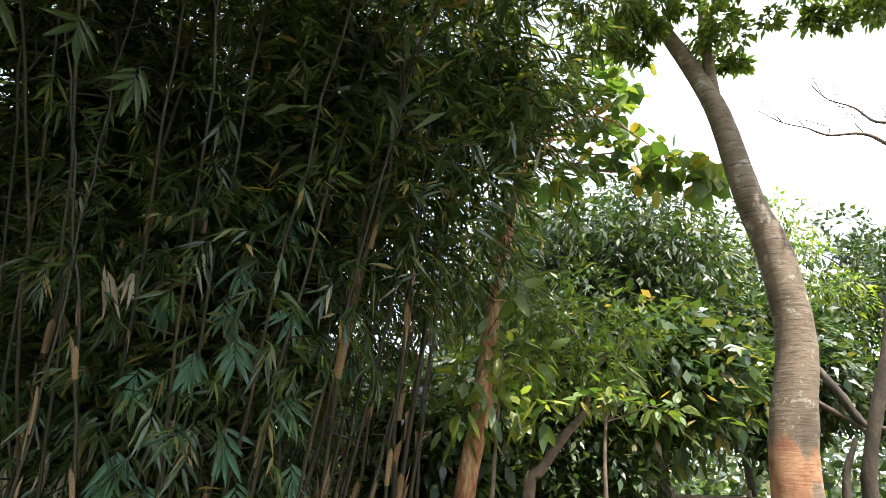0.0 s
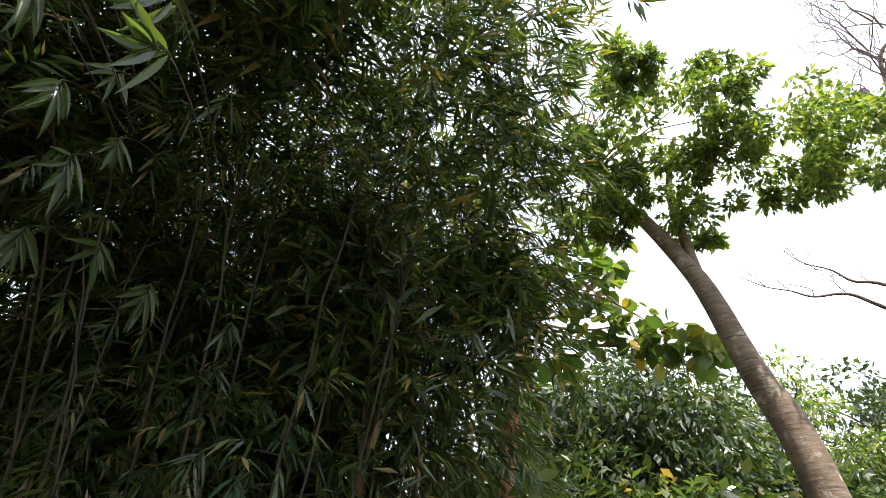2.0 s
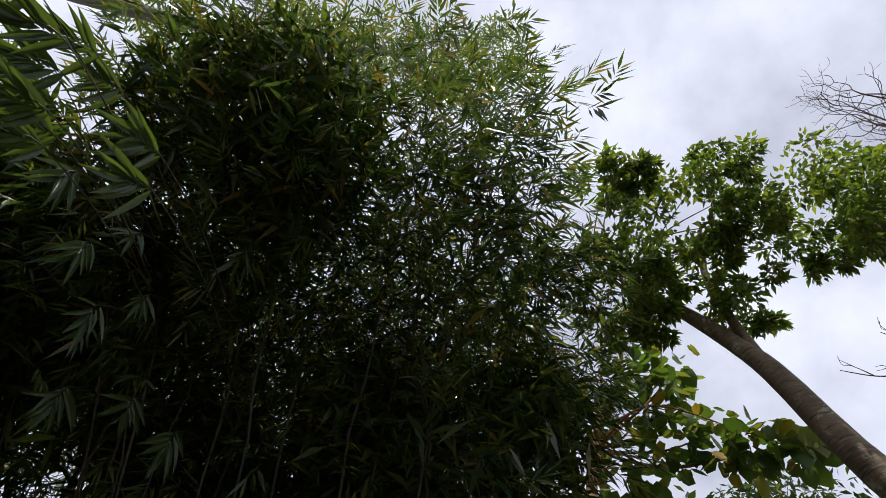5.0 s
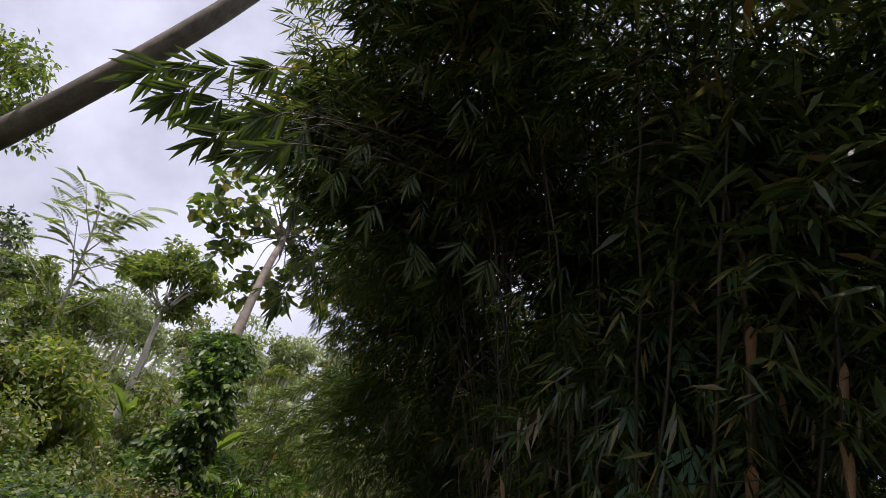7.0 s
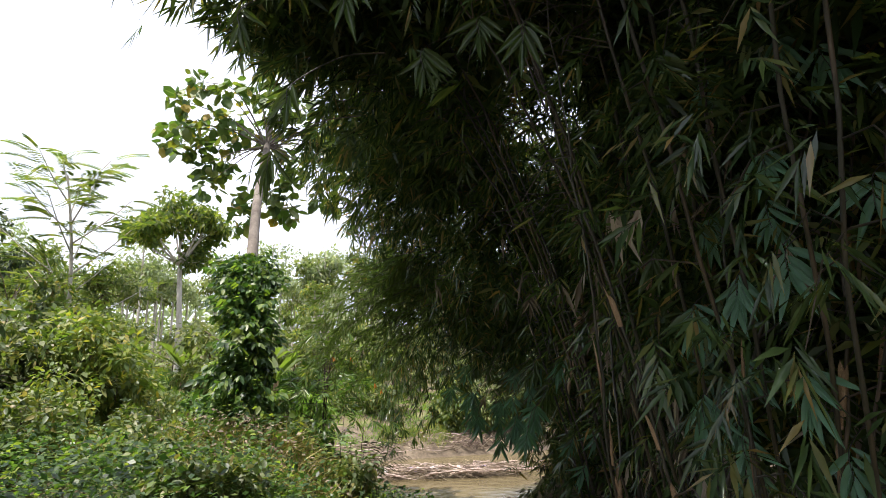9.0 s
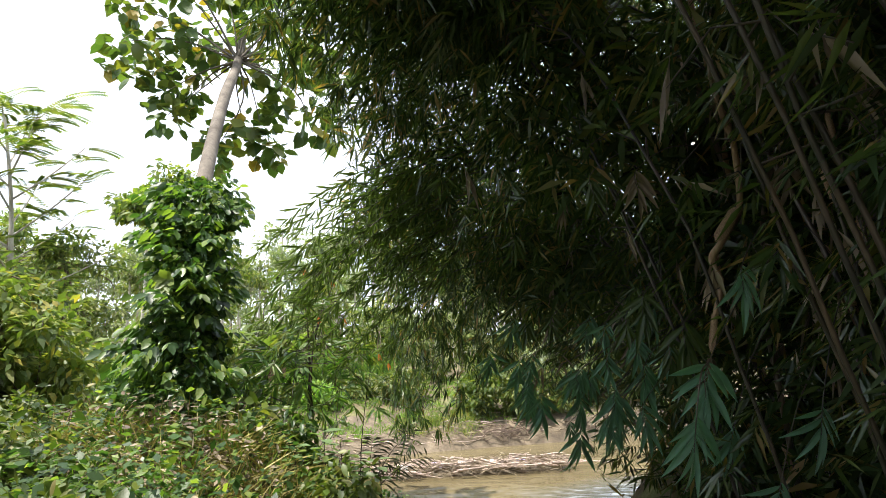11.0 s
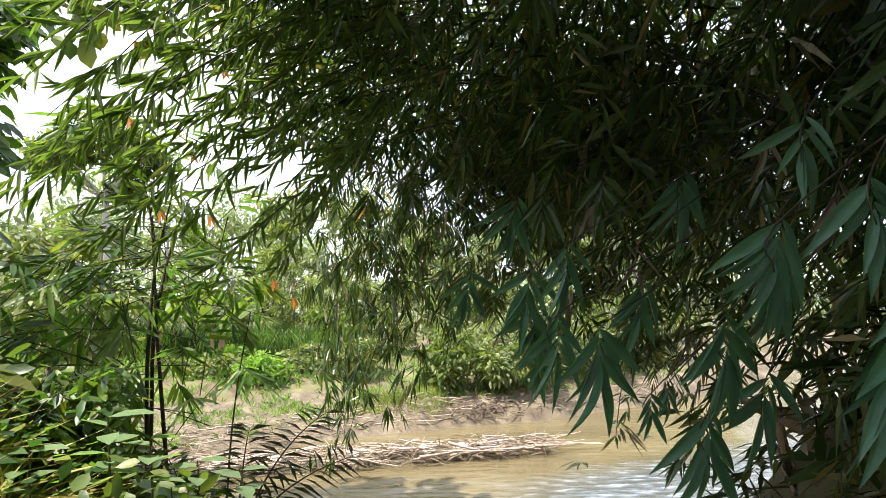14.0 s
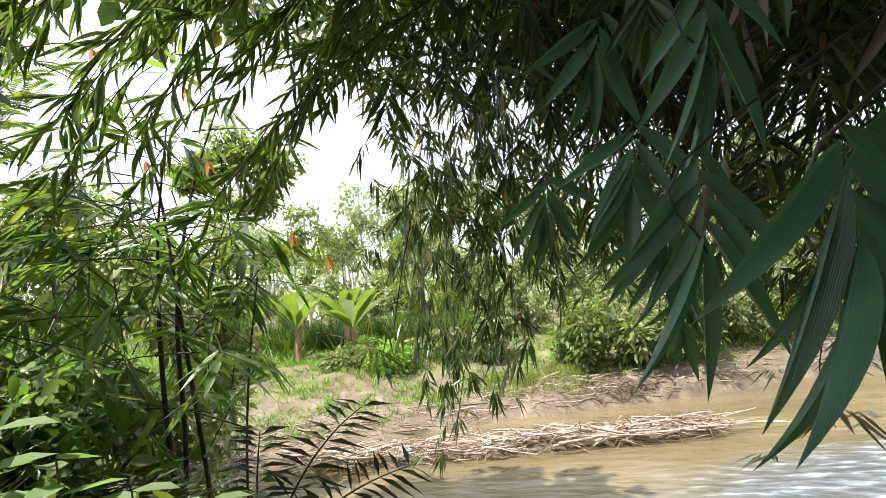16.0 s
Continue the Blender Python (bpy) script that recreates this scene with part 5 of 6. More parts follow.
# far bank shrubs
k = 0
for x, y, h, r, mat in [(4.4, 21.0, 2.3, 0.9, M_PALE_HAZE), (2.4, 19.4, 2.0, 1.0, M_FAR), (1.0, 19.0, 1.7, 0.8, M_CROWN), (3.4, 19.3, 1.3, 0.8, M_WEED), (5.8, 21.2, 1.8, 1.1, M_FAR), (7.0, 22.2, 1.6, 1.0, M_WEED), (9.0, 24.0, 2.0, 1.2, M_FAR), (7.2, 24.0, 2.4, 1.5, M_CROWN), (9.5, 26.0, 3.0, 2.0, M_FAR), (-3.6, 21.5, 0.7, 0.9, M_WEED),
                        (-6.0, 20.0, 0.5, 0.6, M_WEED), (2.0, 24.5, 4.4, 1.7, M_FAR), (4.8, 26.0, 5.5, 2.0, M_FAR), (-0.8, 25.5, 3.4, 1.4, M_FAR), (12.5, 29.0, 4.5, 2.4, M_FAR), (8.0, 29.0, 6.5, 2.4, M_FAR), (-3.5, 26.5, 3.2, 1.2, M_CROWN), (-5.5, 27.5, 4.5, 1.4, M_FAR), (15.5, 32, 6, 3, M_FAR), (-13.5, 27.0, 3.5, 1.6, M_FAR), (-9.0, 29.5, 4.0, 2.0, M_FAR), (-2.0, 30, 4.5, 2.2, M_PALE_HAZE), (2.5, 31, 5.5, 2.2, M_FAR), (-6.3, 21.6, 0.8, 0.7, M_GRASS), (-4.6, 19.6, 0.6, 0.6, M_GRASS), (-9.5, 19.0, 0.9, 0.8, M_WEED), (-1.8, 21.0, 1.0, 0.8, M_WEED), (-21, 33, 4.5, 2.6, M_FAR), (-27, 36, 5, 3, M_FAR), (-34, 40, 6, 3, M_FAR), (-15, 37, 5, 3, M_PALE_HAZE), (-6.4, 28.5, 6.0, 1.6, M_YELLOW), (-10.5, 30.5, 6.5, 2.0, M_CROWN), (-3.5, 30.5, 6.4, 1.7, M_YELLOW), (-8.2, 31.5, 5.0, 1.8, M_CROWN), (0.6, 28.5, 5.5, 1.6, M_CROWN), (3.9, 20.6, 2.6, 0.8, M_PALE_HAZE)]:
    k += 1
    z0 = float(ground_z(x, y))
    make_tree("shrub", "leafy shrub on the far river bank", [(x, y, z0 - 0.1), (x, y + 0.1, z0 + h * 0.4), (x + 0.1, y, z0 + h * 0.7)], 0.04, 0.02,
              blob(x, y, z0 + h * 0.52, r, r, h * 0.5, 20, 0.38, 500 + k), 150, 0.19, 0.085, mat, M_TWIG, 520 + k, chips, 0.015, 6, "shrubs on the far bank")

# ---- grasses and ground cover ----


def tufts(x, y, per, h, w, rng, lean=0.5, dz=0.0):
    n = len(x)
    X, Y = np.repeat(x, per) + rng.normal(size=n * per) * 0.05, np.repeat(y, per) + rng.normal(size=n * per) * 0.05
    P = np.stack([X, Y, ground_z(X, Y) - 0.03 + dz], 1)
    D = unit(np.stack([rng.normal(size=n * per) * lean, rng.normal(size=n * per) * lean, np.ones(n * per)], 1))
    U = unit(rng.normal(size=(n * per, 3)) * [1, 1, 0.2])
    hh = h * (0.5 + 0.8 * rng.random(n * per))
    return blades(P, D, U, hh, w, 0.25, 0.1)


def cover(x, y, low, high, L, W, rng, shape=broad):
    z = ground_z(x, y) + low + (high - low) * rng.random(len(x)) ** 1.5
    P = np.stack([x, y, z], 1)
    ok = off_lane(P, 0.9)
    P = P[ok]
    n = len(P)
    D = unit(rng.normal(size=(n, 3)) * [1, 1, 0.4])
    U = unit(rng.normal(size=(n, 3)) * 0.4 + [0, 0, 1.0])
    ll = L * (0.5 + 0.8 * rng.random(n))
    return shape(P, D, U, ll, ll * W / L)


g = np.random.default_rng(71)


def scatter(n, x0, x1, y0, y1, bias=None):
    x, y = x0 + (x1 - x0) * g.random(n), y0 + (y1 - y0) * g.random(n)
    if bias is not None:
        ok = g.random(n) < bias(x, y)
        x, y = x[ok], y[ok]
    return x, y


def stuff(name, label, category, vf, mat):
    ob = new(name, mesh_of(name, vf[0], vf[1], mat))
    return tagged(ob, label, category, "", "stuff")


hump = lambda x, y: 0.5 + 0.5 * np.sin(x * 2.3 + 1) * np.sin(y * 2.9)
stuff("ground_cover", "low green creeping weeds covering the bank", "weeds", cover(*scatter(30000, -12, 0.2, 3.6, 9.0, lambda x, y: (y < shore_near(x) - 0.5) * np.clip(0.35 + hump(x, y), 0, 1)), 0.02, 0.42, 0.085, 0.05, g, chips), M_IVY)
stuff("ground_cover", "lush dark green creeping plants beside the footpath", "weeds", cover(*scatter(56000, -9, 0.3, -1.8, 4.6, lambda x, y: np.clip(0.5 + hump(x * 1.3, y * 1.1), 0, 1) * np.clip((x + 9) / 3.0, 0, 1) * np.clip((y + 1.8) / 2.4, 0, 1)), 0.02, 0.5, 0.075, 0.042, g, chips), M_IVY)
stuff("ground_cover", "low green weeds beside the wood", "weeds", cover(*scatter(15000, -9, 16, -10, 0.6), 0.02, 0.5, 0.12, 0.065, g, chips), M_WEED)
stuff("leaf_litter", "dry brown fallen leaves", "leaf litter", cover(*scatter(10000, -6, 3, 0, 8.0, lambda x, y: (y < shore_near(x)) * np.where((x < 0.8) & (y < 4.7), 0.10, 1.0) * np.clip(1.1 - hump(x, y), 0, 1)), 0.01, 0.25, 0.11, 0.04, g, blades), M_DRY)
stuff("dry_grass", "tangled dry grass mound", "grass", tufts(*scatter(1900, -5.5, -0.9, 4.4, 7.2, lambda x, y: np.clip(hump(x * 0.7 + 2, y * 0.8), 0, 1)), 9, 0.5, 0.012, g, 1.1), M_STRAW)
stuff("field_grass", "bright green grass of a far field", "grass", tufts(*scatter(4000, -40, -9, 18, 42, lambda x, y: (y > shore_far(x) + 5.5) * 1.0), 6, 0.75, 0.05, g), M_GRASS)
stuff("tall_grass", "tall dark green grass behind the bananas", "grass", tufts(*scatter(1900, -15, -2.5, 24.2, 27.5), 6, 1.5, 0.05, g, 0.3), M_IVY)
stuff("bank_grass", "short green grass on the far bank", "grass", tufts(*scatter(13000, -14, 10, 14, 27, lambda x, y: (y > shore_far(x) + 0.7) * np.clip(hump(x * 0.8, y), 0, 1)), 6, 0.3, 0.025, g), M_GRASS)
stuff("reed_grass", "yellow-green dry reeds at the water's edge", "grass", tufts(*scatter(420, -1.6, 0.9, 17.5, 18.8, lambda x, y: np.clip(hump(x * 2, y * 2), 0, 1)), 9, 0.42, 0.016, g, 0.6), M_YELLOW)
stuff("near_grass", "grass on the near bank", "grass", tufts(*scatter(1600, -6, 0, 4.5, 8.8, lambda x, y: (y < shore_near(x) - 0.3) * 1.0), 6, 0.35, 0.012, g), M_GRASS)

stuff("leaf_litter", "heap of pale dry leaves and stalks at the foot of the vine", "leaf litter", cover(*scatter(3000, -3.7, -0.9, 4.5, 6.4, lambda x, y: np.exp(-((x + 2.3) / 0.9) ** 2 - ((y - 5.3) / 0.6) ** 2)), 0.03, 0.32, 0.07, 0.03, g, broad), M_DRY)
stuff("field_grass", "sunlit grass beyond the edge of the wood", "grass", tufts(*scatter(7000, 6, 42, -34, -1.5), 6, 0.45, 0.05, g), M_GRASS)
k = 0
for x, y, h, r, mat in [(-5.0, 5.8, 1.25, 0.7, M_YELLOW), (-4.7, 4.7, 1.0, 0.6, M_WEED), (-6.4, 6.0, 1.9, 0.9, M_WEED), (-3.9, 6.4, 0.9, 0.5, M_CROWN), (-3.4, 7.0, 1.0, 0.5, M_IVY), (-5.9, 4.4, 1.6, 0.8, M_CROWN), (-4.4, 7.6, 1.3, 0.7, M_WEED), (-3.2, 4.5, 0.5, 0.5, M_WEED), (-1.6, 6.2, 0.6, 0.4, M_IVY), (-2.2, 7.4, 0.9, 0.5, M_CROWN), (-7.2, 4.0, 2.0, 0.9, M_YELLOW), (-1.9, 3.2, 0.45, 0.5, M_WEED), (-1.0, 5.4, 0.45, 0.4, M_WEED)]:
    k += 1
    z0 = float(ground_z(x, y))
    make_tree("bush", "low leafy bush among the weeds", [(x, y, z0 - 0.1), (x, y, z0 + h * 0.3), (x + 0.05, y, z0 + h * 0.6)], 0.02, 0.01,
              blob(x, y, z0 + h * 0.5, r, r, h * 0.5, 14, 0.22, 600 + k), 90, 0.09, 0.045, mat, M_TWIG, 620 + k, broad, 0.008, 5, "bushes on the left bank")

# ---- driftwood bar in the river ----
bar = thing("debris_bar", "bar of driftwood, canes and rubbish stranded in the river", "driftwood")
g = np.random.default_rng(81)
u, w = np.meshgrid(np.linspace(0, 1, 60), np.linspace(-1, 1, 11), indexing="ij")
X, wid = -4.6 + 7.7 * u, (0.22 + 0.30 * (1 - u)) * (0.7 + 0.4 * np.sin(u * 17) ** 2)
Y = 13.7 + 1.35 * u + w * wid
Z = -0.12 + (0.26 * (1 - w ** 2)) * np.clip(np.sin(u * 3.05 + 0.05) * 1.4, 0.2, 1) + 0.03 * np.sin(u * 71 + w * 5)
i, j = np.meshgrid(np.arange(59), np.arange(10), indexing="ij")
part("silt", (np.stack([X, Y, Z], -1).reshape(-1, 3), np.stack([i * 11 + j, (i + 1) * 11 + j, (i + 1) * 11 + j + 1, i * 11 + j + 1], -1).reshape(-1, 4)), M_MUD, bar, "wet brown silt", True)
for q in range(230):
    t = g.random()
    c = np.array([-4.4 + 7.4 * t, 13.7 + 1.33 * t + g.normal() * 0.2, 0.12 + 0.16 * g.random()])
    d = unit(np.array([1, 0.18 + g.normal() * 0.35, g.normal() * 0.12]))
    ln = 0.15 + 0.75 * g.random() ** 2
    if q < 6:
        ln, c = 0.9 + 0.6 * g.random(), np.array([2.6 + 0.3 * g.random(), 15.1 + 0.2 * g.normal(), 0.12])
    part("stick", tube(smooth_line([c - d * ln, c + g.normal(size=3) * 0.03, c + d * ln], 5), [0.012 + 0.022 * g.random(), 0.008], 5), M_DRIFT, bar, "", True)
stuff("cane_litter", "broken dry canes and straw on the bar", "driftwood", blades(*(lambda n: (np.stack([(t := g.random(n)) * 7.4 - 4.4, 13.7 + 1.33 * t + g.normal(size=n) * 0.24, 0.1 + 0.2 * g.random(n)], 1), unit(g.normal(size=(n, 3)) * [1, 0.5, 0.18]), unit(g.normal(size=(n, 3)) + [0, 0, 1.0]), 0.2 + 0.25 * g.random(n), 0.02 * np.ones(n)))(2600)), M_DRY)
stuff("cane_litter", "dry canes washed up along the far shore", "driftwood", blades(*(lambda n: (np.stack([(x := -9 + 17 * g.random(n)), (yy := shore_far(x) + np.abs(g.normal(size=n)) * 1.1 + 0.05), np.maximum(ground_z(x, yy), 0) + 0.05], 1), unit(g.normal(size=(n, 3)) * [1, 0.5, 0.15]), unit(g.normal(size=(n, 3)) + [0, 0, 1.0]), 0.25 + 0.3 * g.random(n), 0.022 * np.ones(n)))(2200)), M_DRY)


strand = thing("driftwood", "grey driftwood sticks stranded on the far mud", "driftwood")
for q in range(90):
    x = -8.5 + 11.5 * g.random()
    y = float(shore_far(x)) + 0.1 + 1.8 * g.random() ** 1.4
    c = np.array([x, y, max(float(ground_z(x, y)), 0.0) + 0.04])
    d = unit(np.array([1, 0.3 + g.normal() * 0.6, g.normal() * 0.06]))
    ln = 0.15 + 0.6 * g.random() ** 2
    part("stick", tube(smooth_line([c - d * ln, c + g.normal(size=3) * 0.03, c + d * ln], 5), [0.010 + 0.018 * g.random(), 0.006], 5), M_DRIFT if q % 3 else M_TWIG, strand, "", True)
roots = thing("root_tangle", "tangle of dry brown roots at the water's edge", "roots")
for q in range(60):
    c = np.array([0.9 + 1.6 * g.random(), 0, 0])
    c[1] = float(shore_far(c[0])) + 0.1 + 0.3 * g.random()
    c[2] = 0.15 + 0.4 * g.random()
    d = unit(np.array([g.normal() * 0.8, -0.4, g.normal() * 0.5]))
    part("root", tube(smooth_line([c - d * 0.3, c + g.normal(size=3) * 0.08, c + d * 0.35 - [0, 0, 0.12]], 6), [0.014, 0.007], 5), M_TWIG, roots, "", True)


def plain(name, col, rough=0.5):
    m, n, l, b = nodes_of(name)
    no = n.new("ShaderNodeTexNoise")
    no.inputs["Scale"].default_value = 20
    r = ramp_node(n, [(0.3, tuple(0.75 * c for c in col)), (0.7, col)])
    l.new(no.outputs["Fac"], r.inputs["Fac"])
    l.new(r.outputs["Color"], b.inputs["Base Color"])
    b.inputs["Roughness"].default_value = rough
    return m


M_WHITEPLASTIC, M_LILAC = plain("white_plastic", (0.78, 0.78, 0.76)), plain("lilac_plastic", (0.5, 0.42, 0.68))
for q, (px, py, m, lb) in enumerate([(0.3, 14.62, M_WHITEPLASTIC, "crumpled white plastic bag"), (1.0, 14.72, M_WHITEPLASTIC, "crumpled white plastic bag"), (1.75, 14.86, M_LILAC, "crumpled lilac plastic bag"), (-1.2, 14.32, M_WHITEPLASTIC, "scrap of white plastic"), (-2.6, 14.1, M_WHITEPLASTIC, "scrap of white plastic"), (-0.4, 14.5, M_LILAC, "scrap of lilac plastic")]):
    bm = bmesh.new()
    bmesh.ops.create_icosphere(bm, subdivisions=3, radius=0.13)
    for v in bm.verts:
        v.co = Vector((v.co.x * 1.3, v.co.y * 0.8, v.co.z * 0.5)) * (1 + 0.5 * noise.noise(v.co * 9 + Vector((q * 3.1, 0, 0))))
    me = bpy.data.meshes.new("plastic_bag")
    bm.to_mesh(me), bm.free()
    me.materials.append(m)
    ob = new("plastic_bag", me)
    ob.location = (px, py, 0.2)
    tagged(ob, lb + " on the debris bar", "plastic bag", "rubbish on the bar")

# ---- young bamboo beside the river ----
young = thing("young_bamboo", "young bamboo with dark thin stems and bright leaves", "bamboo")
g = np.random.default_rng(91)
for pts in [[(-1.45, 7.15, 1.0), (-1.47, 7.15, 1.76), (-1.52, 7.12, 2.35), (-1.57, 7.10, 2.84), (-1.6, 7.0, 3.6), (-1.7, 6.9, 4.1)], [(-1.48, 6.9, 1.0), (-1.48, 6.89, 1.92), (-1.50, 6.87, 2.44), (-1.50, 6.86, 2.85), (-1.47, 6.85, 3.3), (-1.35, 6.8, 3.8)], [(-1.6, 7.0, 1.0), (-1.57, 7.09, 2.01), (-1.58, 7.09, 2.84), (-1.5, 7.15, 3.5), (-1.3, 7.2, 4.1)]]:
    part("culm", tube(smooth_line(pts, 24), [0.016, 0.012, 0.004], 7), M_BARKDARK, young, "dark slim culm", True)
O = np.concatenate([np.array(c) + g.normal(size=(n, 3)) * s for c, n, s in [((-1.5, 6.9, 3.5), 12, 0.3), ((-1.5, 6.9, 3.0), 34, 0.30), ((-1.1, 6.8, 2.95), 10, 0.15), ((-1.65, 6.6, 2.8), 16, 0.2), ((-1.3, 6.9, 2.6), 12, 0.25), ((-2.0, 6.6, 3.0), 16, 0.25), ((-1.35, 6.7, 3.9), 6, 0.25)]])
A = unit(np.concatenate([O[:, :2] - [-1.5, 6.95], np.full((len(O), 1), -0.05)], 1) + g.normal(size=O.shape) * 0.45)
P, D, U, L, W = fans(O, A, 9, 0.15, 0.23, 0.03, g, 1.0, 0.35)
part("foliage", broad(P, D, U, L, W, 0.12), M_BAMBOO_SUN, young, "bright green lance leaves", kind="stuff")
for o, a in zip(O, A):
    part("twig", tube(smooth_line([o - a * 0.35, o - a * 0.1 + [0, 0, 0.02], o + a * 0.2], 5), [0.004, 0.002], 4), M_CULM, young)

M_ORANGE = leaf_mat("orange_leaf", [(0.0, (0.30, 0.11, 0.02)), (0.6, (0.45, 0.17, 0.03)), (1.0, (0.50, 0.30, 0.05))], 0.4, 0.5, (1.4, 1.2, 0.8))
for o in [(-0.75, 6.71, 4.44), (-1.52, 6.53, 4.11), (-1.39, 6.69, 3.58), (-0.74, 6.86, 3.16), (-1.04, 6.7, 4.51), (-1.28, 6.85, 4.0), (-1.13, 6.8, 3.57), (-0.66, 7.08, 3.05)]:
    P1 = np.repeat(np.array([o]), 2, 0)
    part("orange_leaf", broad(P1, unit(np.array([[0.1, -0.2, -1.0], [0.5, 0.1, -0.9]])), np.array([[0.2, -1.0, 0.1], [-0.2, -1.0, 0.1]]), 0.08, 0.022), M_ORANGE, young, "withered orange leaf")

# ---- fern-like fronds and weeds by the water ----
M_FROND = leaf_mat("frond_leaf", [(0.0, (0.02, 0.022, 0.012)), (0.6, (0.04, 0.045, 0.02)), (1.0, (0.10, 0.075, 0.04))], 0.2, 0.75)
g = np.random.default_rng(95)
for ox, oy, oz, dx, dy, dz, ln in [(-1.02, 6.35, 1.75, -0.75, -0.2, 0.6, 0.72), (-1.0, 6.36, 1.75, -0.4, 0.1, 0.9, 0.70), (-0.98, 6.35, 1.75, -0.1, -0.1, 1.0, 0.66), (-0.78, 6.5, 1.75, 0.35, 0.1, 1.0, 0.95), (-0.8, 6.5, 1.75, 0.05, 0.0, 1.0, 0.8), (-0.76, 6.52, 1.75, 0.6, 0.2, 0.8, 0.7), (-0.8, 6.5, 1.7, -0.5, -0.2, 0.6, 0.6)]:
    fr = thing("palm_frond", "dark drying feathered palm frond", "frond", "fronds by the water")
    o, d = np.array([ox, oy, oz]), unit(np.array([dx, dy, dz]))
    line = np.array([o + d * ln * s + np.array([dx * 0.35, dy * 0.35, -0.30]) * ln * s * s for s in np.linspace(0, 1, 18)])
    stalk = part("stalk", tube(np.vstack([[ox, oy, float(ground_z(ox, oy))], line]), [0.006, 0.005, 0.002], 5), M_BARKDARK, fr, "", True)
    side = unit(np.cross(d, [0.2, -1.0, 0.2]))
    for s in range(4, 18):
        for sg in (1, -1):
            part("leaflet", blades(line[s:s + 1], unit(side * sg + d * 0.75 + [0, 0, -0.35] + g.normal(size=3) * 0.13)[None], unit(g.normal(size=(1, 3)) * 0.3 + [0, -0.6, 0.7]), np.array([0.22 * (1.1 - 0.5 * s / 18)]), np.array([0.021]), 0.3), M_FROND, stalk)
part_stake = thing("stake", "thin dark upright cane stuck in the bank", "cane")
part("cane", tube(smooth_line([(-0.9, 6.6, 1.1), (-0.89, 6.61, 2.08), (-0.86, 6.63, 2.55), (-0.81, 6.66, 2.95)], 12), [0.007, 0.005, 0.003], 6), M_BARKDARK, part_stake, "", True)
k = 0
for x, y, h in [(-1.6, 6.1, 0.5), (-1.9, 6.5, 0.55), (-1.25, 6.3, 0.4), (-2.0, 5.9, 0.45)]:
    k += 1
    z0 = float(ground_z(x, y))
    make_tree("weed", "broad-leaved weed by the river", [(x, y, z0), (x + 0.02, y, z0 + h * 0.5), (x + 0.06, y, z0 + h)], 0.008, 0.004,
              blob(x, y, z0 + h * 0.7, 0.28, 0.28, h * 0.35, 9, 0.12, 700 + k), 14, 0.15, 0.065, M_CROWN, M_CULM, 720 + k, broad, 0.004, 6, "weeds by the river")

M_PALEWEED = leaf_mat("pale_weed_leaf", [(0.0, (0.06, 0.10, 0.04)), (0.6, (0.11, 0.165, 0.07)), (1.0, (0.20, 0.25, 0.12))], 0.35, 0.5)
for x, y, z in [(-0.94, 5.79, 2.42), (-0.77, 5.87, 2.30), (-1.08, 5.72, 2.52), (-0.85, 5.81, 2.21), (-1.3, 5.6, 2.42), (-0.62, 6.0, 2.22)]:
    weed = thing("weed", "weed with broad pale green leaves on the bank", "weed", "weeds by the river")
    top = np.array([x, y, z])
    stem = part("stem", tube(smooth_line([(x + 0.05, y, float(ground_z(x, y)) - 0.03), (x + 0.02, y, z - 0.2), top], 8), [0.006, 0.003], 5), M_CULM, weed, "", True)
    for q in range(8):
        a = q * 2.4 + g.random() * 0.5
        d = unit(np.array([math.cos(a), math.sin(a), 0.15 + 0.2 * g.random()]))
        part("leaf", broad((top - [0, 0, 0.035 * q])[None], d[None], unit(np.array([[0, 0, 1.0]]) - 0.2 * d + g.normal(size=(1, 3)) * 0.15), np.array([0.13 + 0.08 * g.random()]), np.array([0.085]), 0.25), M_PALEWEED, stem)

# ---- large bamboo leaves close to the footpath ----


def lance_mesh(bend, name="leaf", wide=0.165):
    s = np.linspace(0, 1, 10)
    wid = 0.5 * np.sin(np.pi * np.clip(s, 0, 1) ** 0.74) ** 0.95
    wid[0], wid[-1] = 0.025, 0.004
    v = []
    for t, w in zip(s, wid):
        z = -bend * t * t
        v += [(w, t, z + 0.05 * w), (w * 0.5, t, z - 0.02 * w), (0, t, z - 0.10 * w), (-w * 0.5, t, z - 0.02 * w), (-w, t, z + 0.05 * w)]
    i, j = np.meshgrid(np.arange(9), np.arange(4), indexing="ij")
    f = np.stack([i * 5 + j, i * 5 + j + 1, (i + 1) * 5 + j + 1, (i + 1) * 5 + j], -1).reshape(-1, 4)
    return mesh_of(name, np.array(v) * [wide, 1, 1], f, M_BAMBOO_SKYLIT, True)


LANCES = [lance_mesh(b) for b in (0.08, 0.2, 0.35)]
DRYLANCES = [lance_mesh(b, "dry_leaf") for b in (0.15, 0.3)]
for me in DRYLANCES:
    me.materials.clear()
    me.materials.append(M_DRY)
# darker fans: the clump's own leaf colour, no sky light in it
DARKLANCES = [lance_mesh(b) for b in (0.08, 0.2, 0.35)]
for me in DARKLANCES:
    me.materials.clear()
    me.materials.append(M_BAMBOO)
g = np.random.default_rng(99)


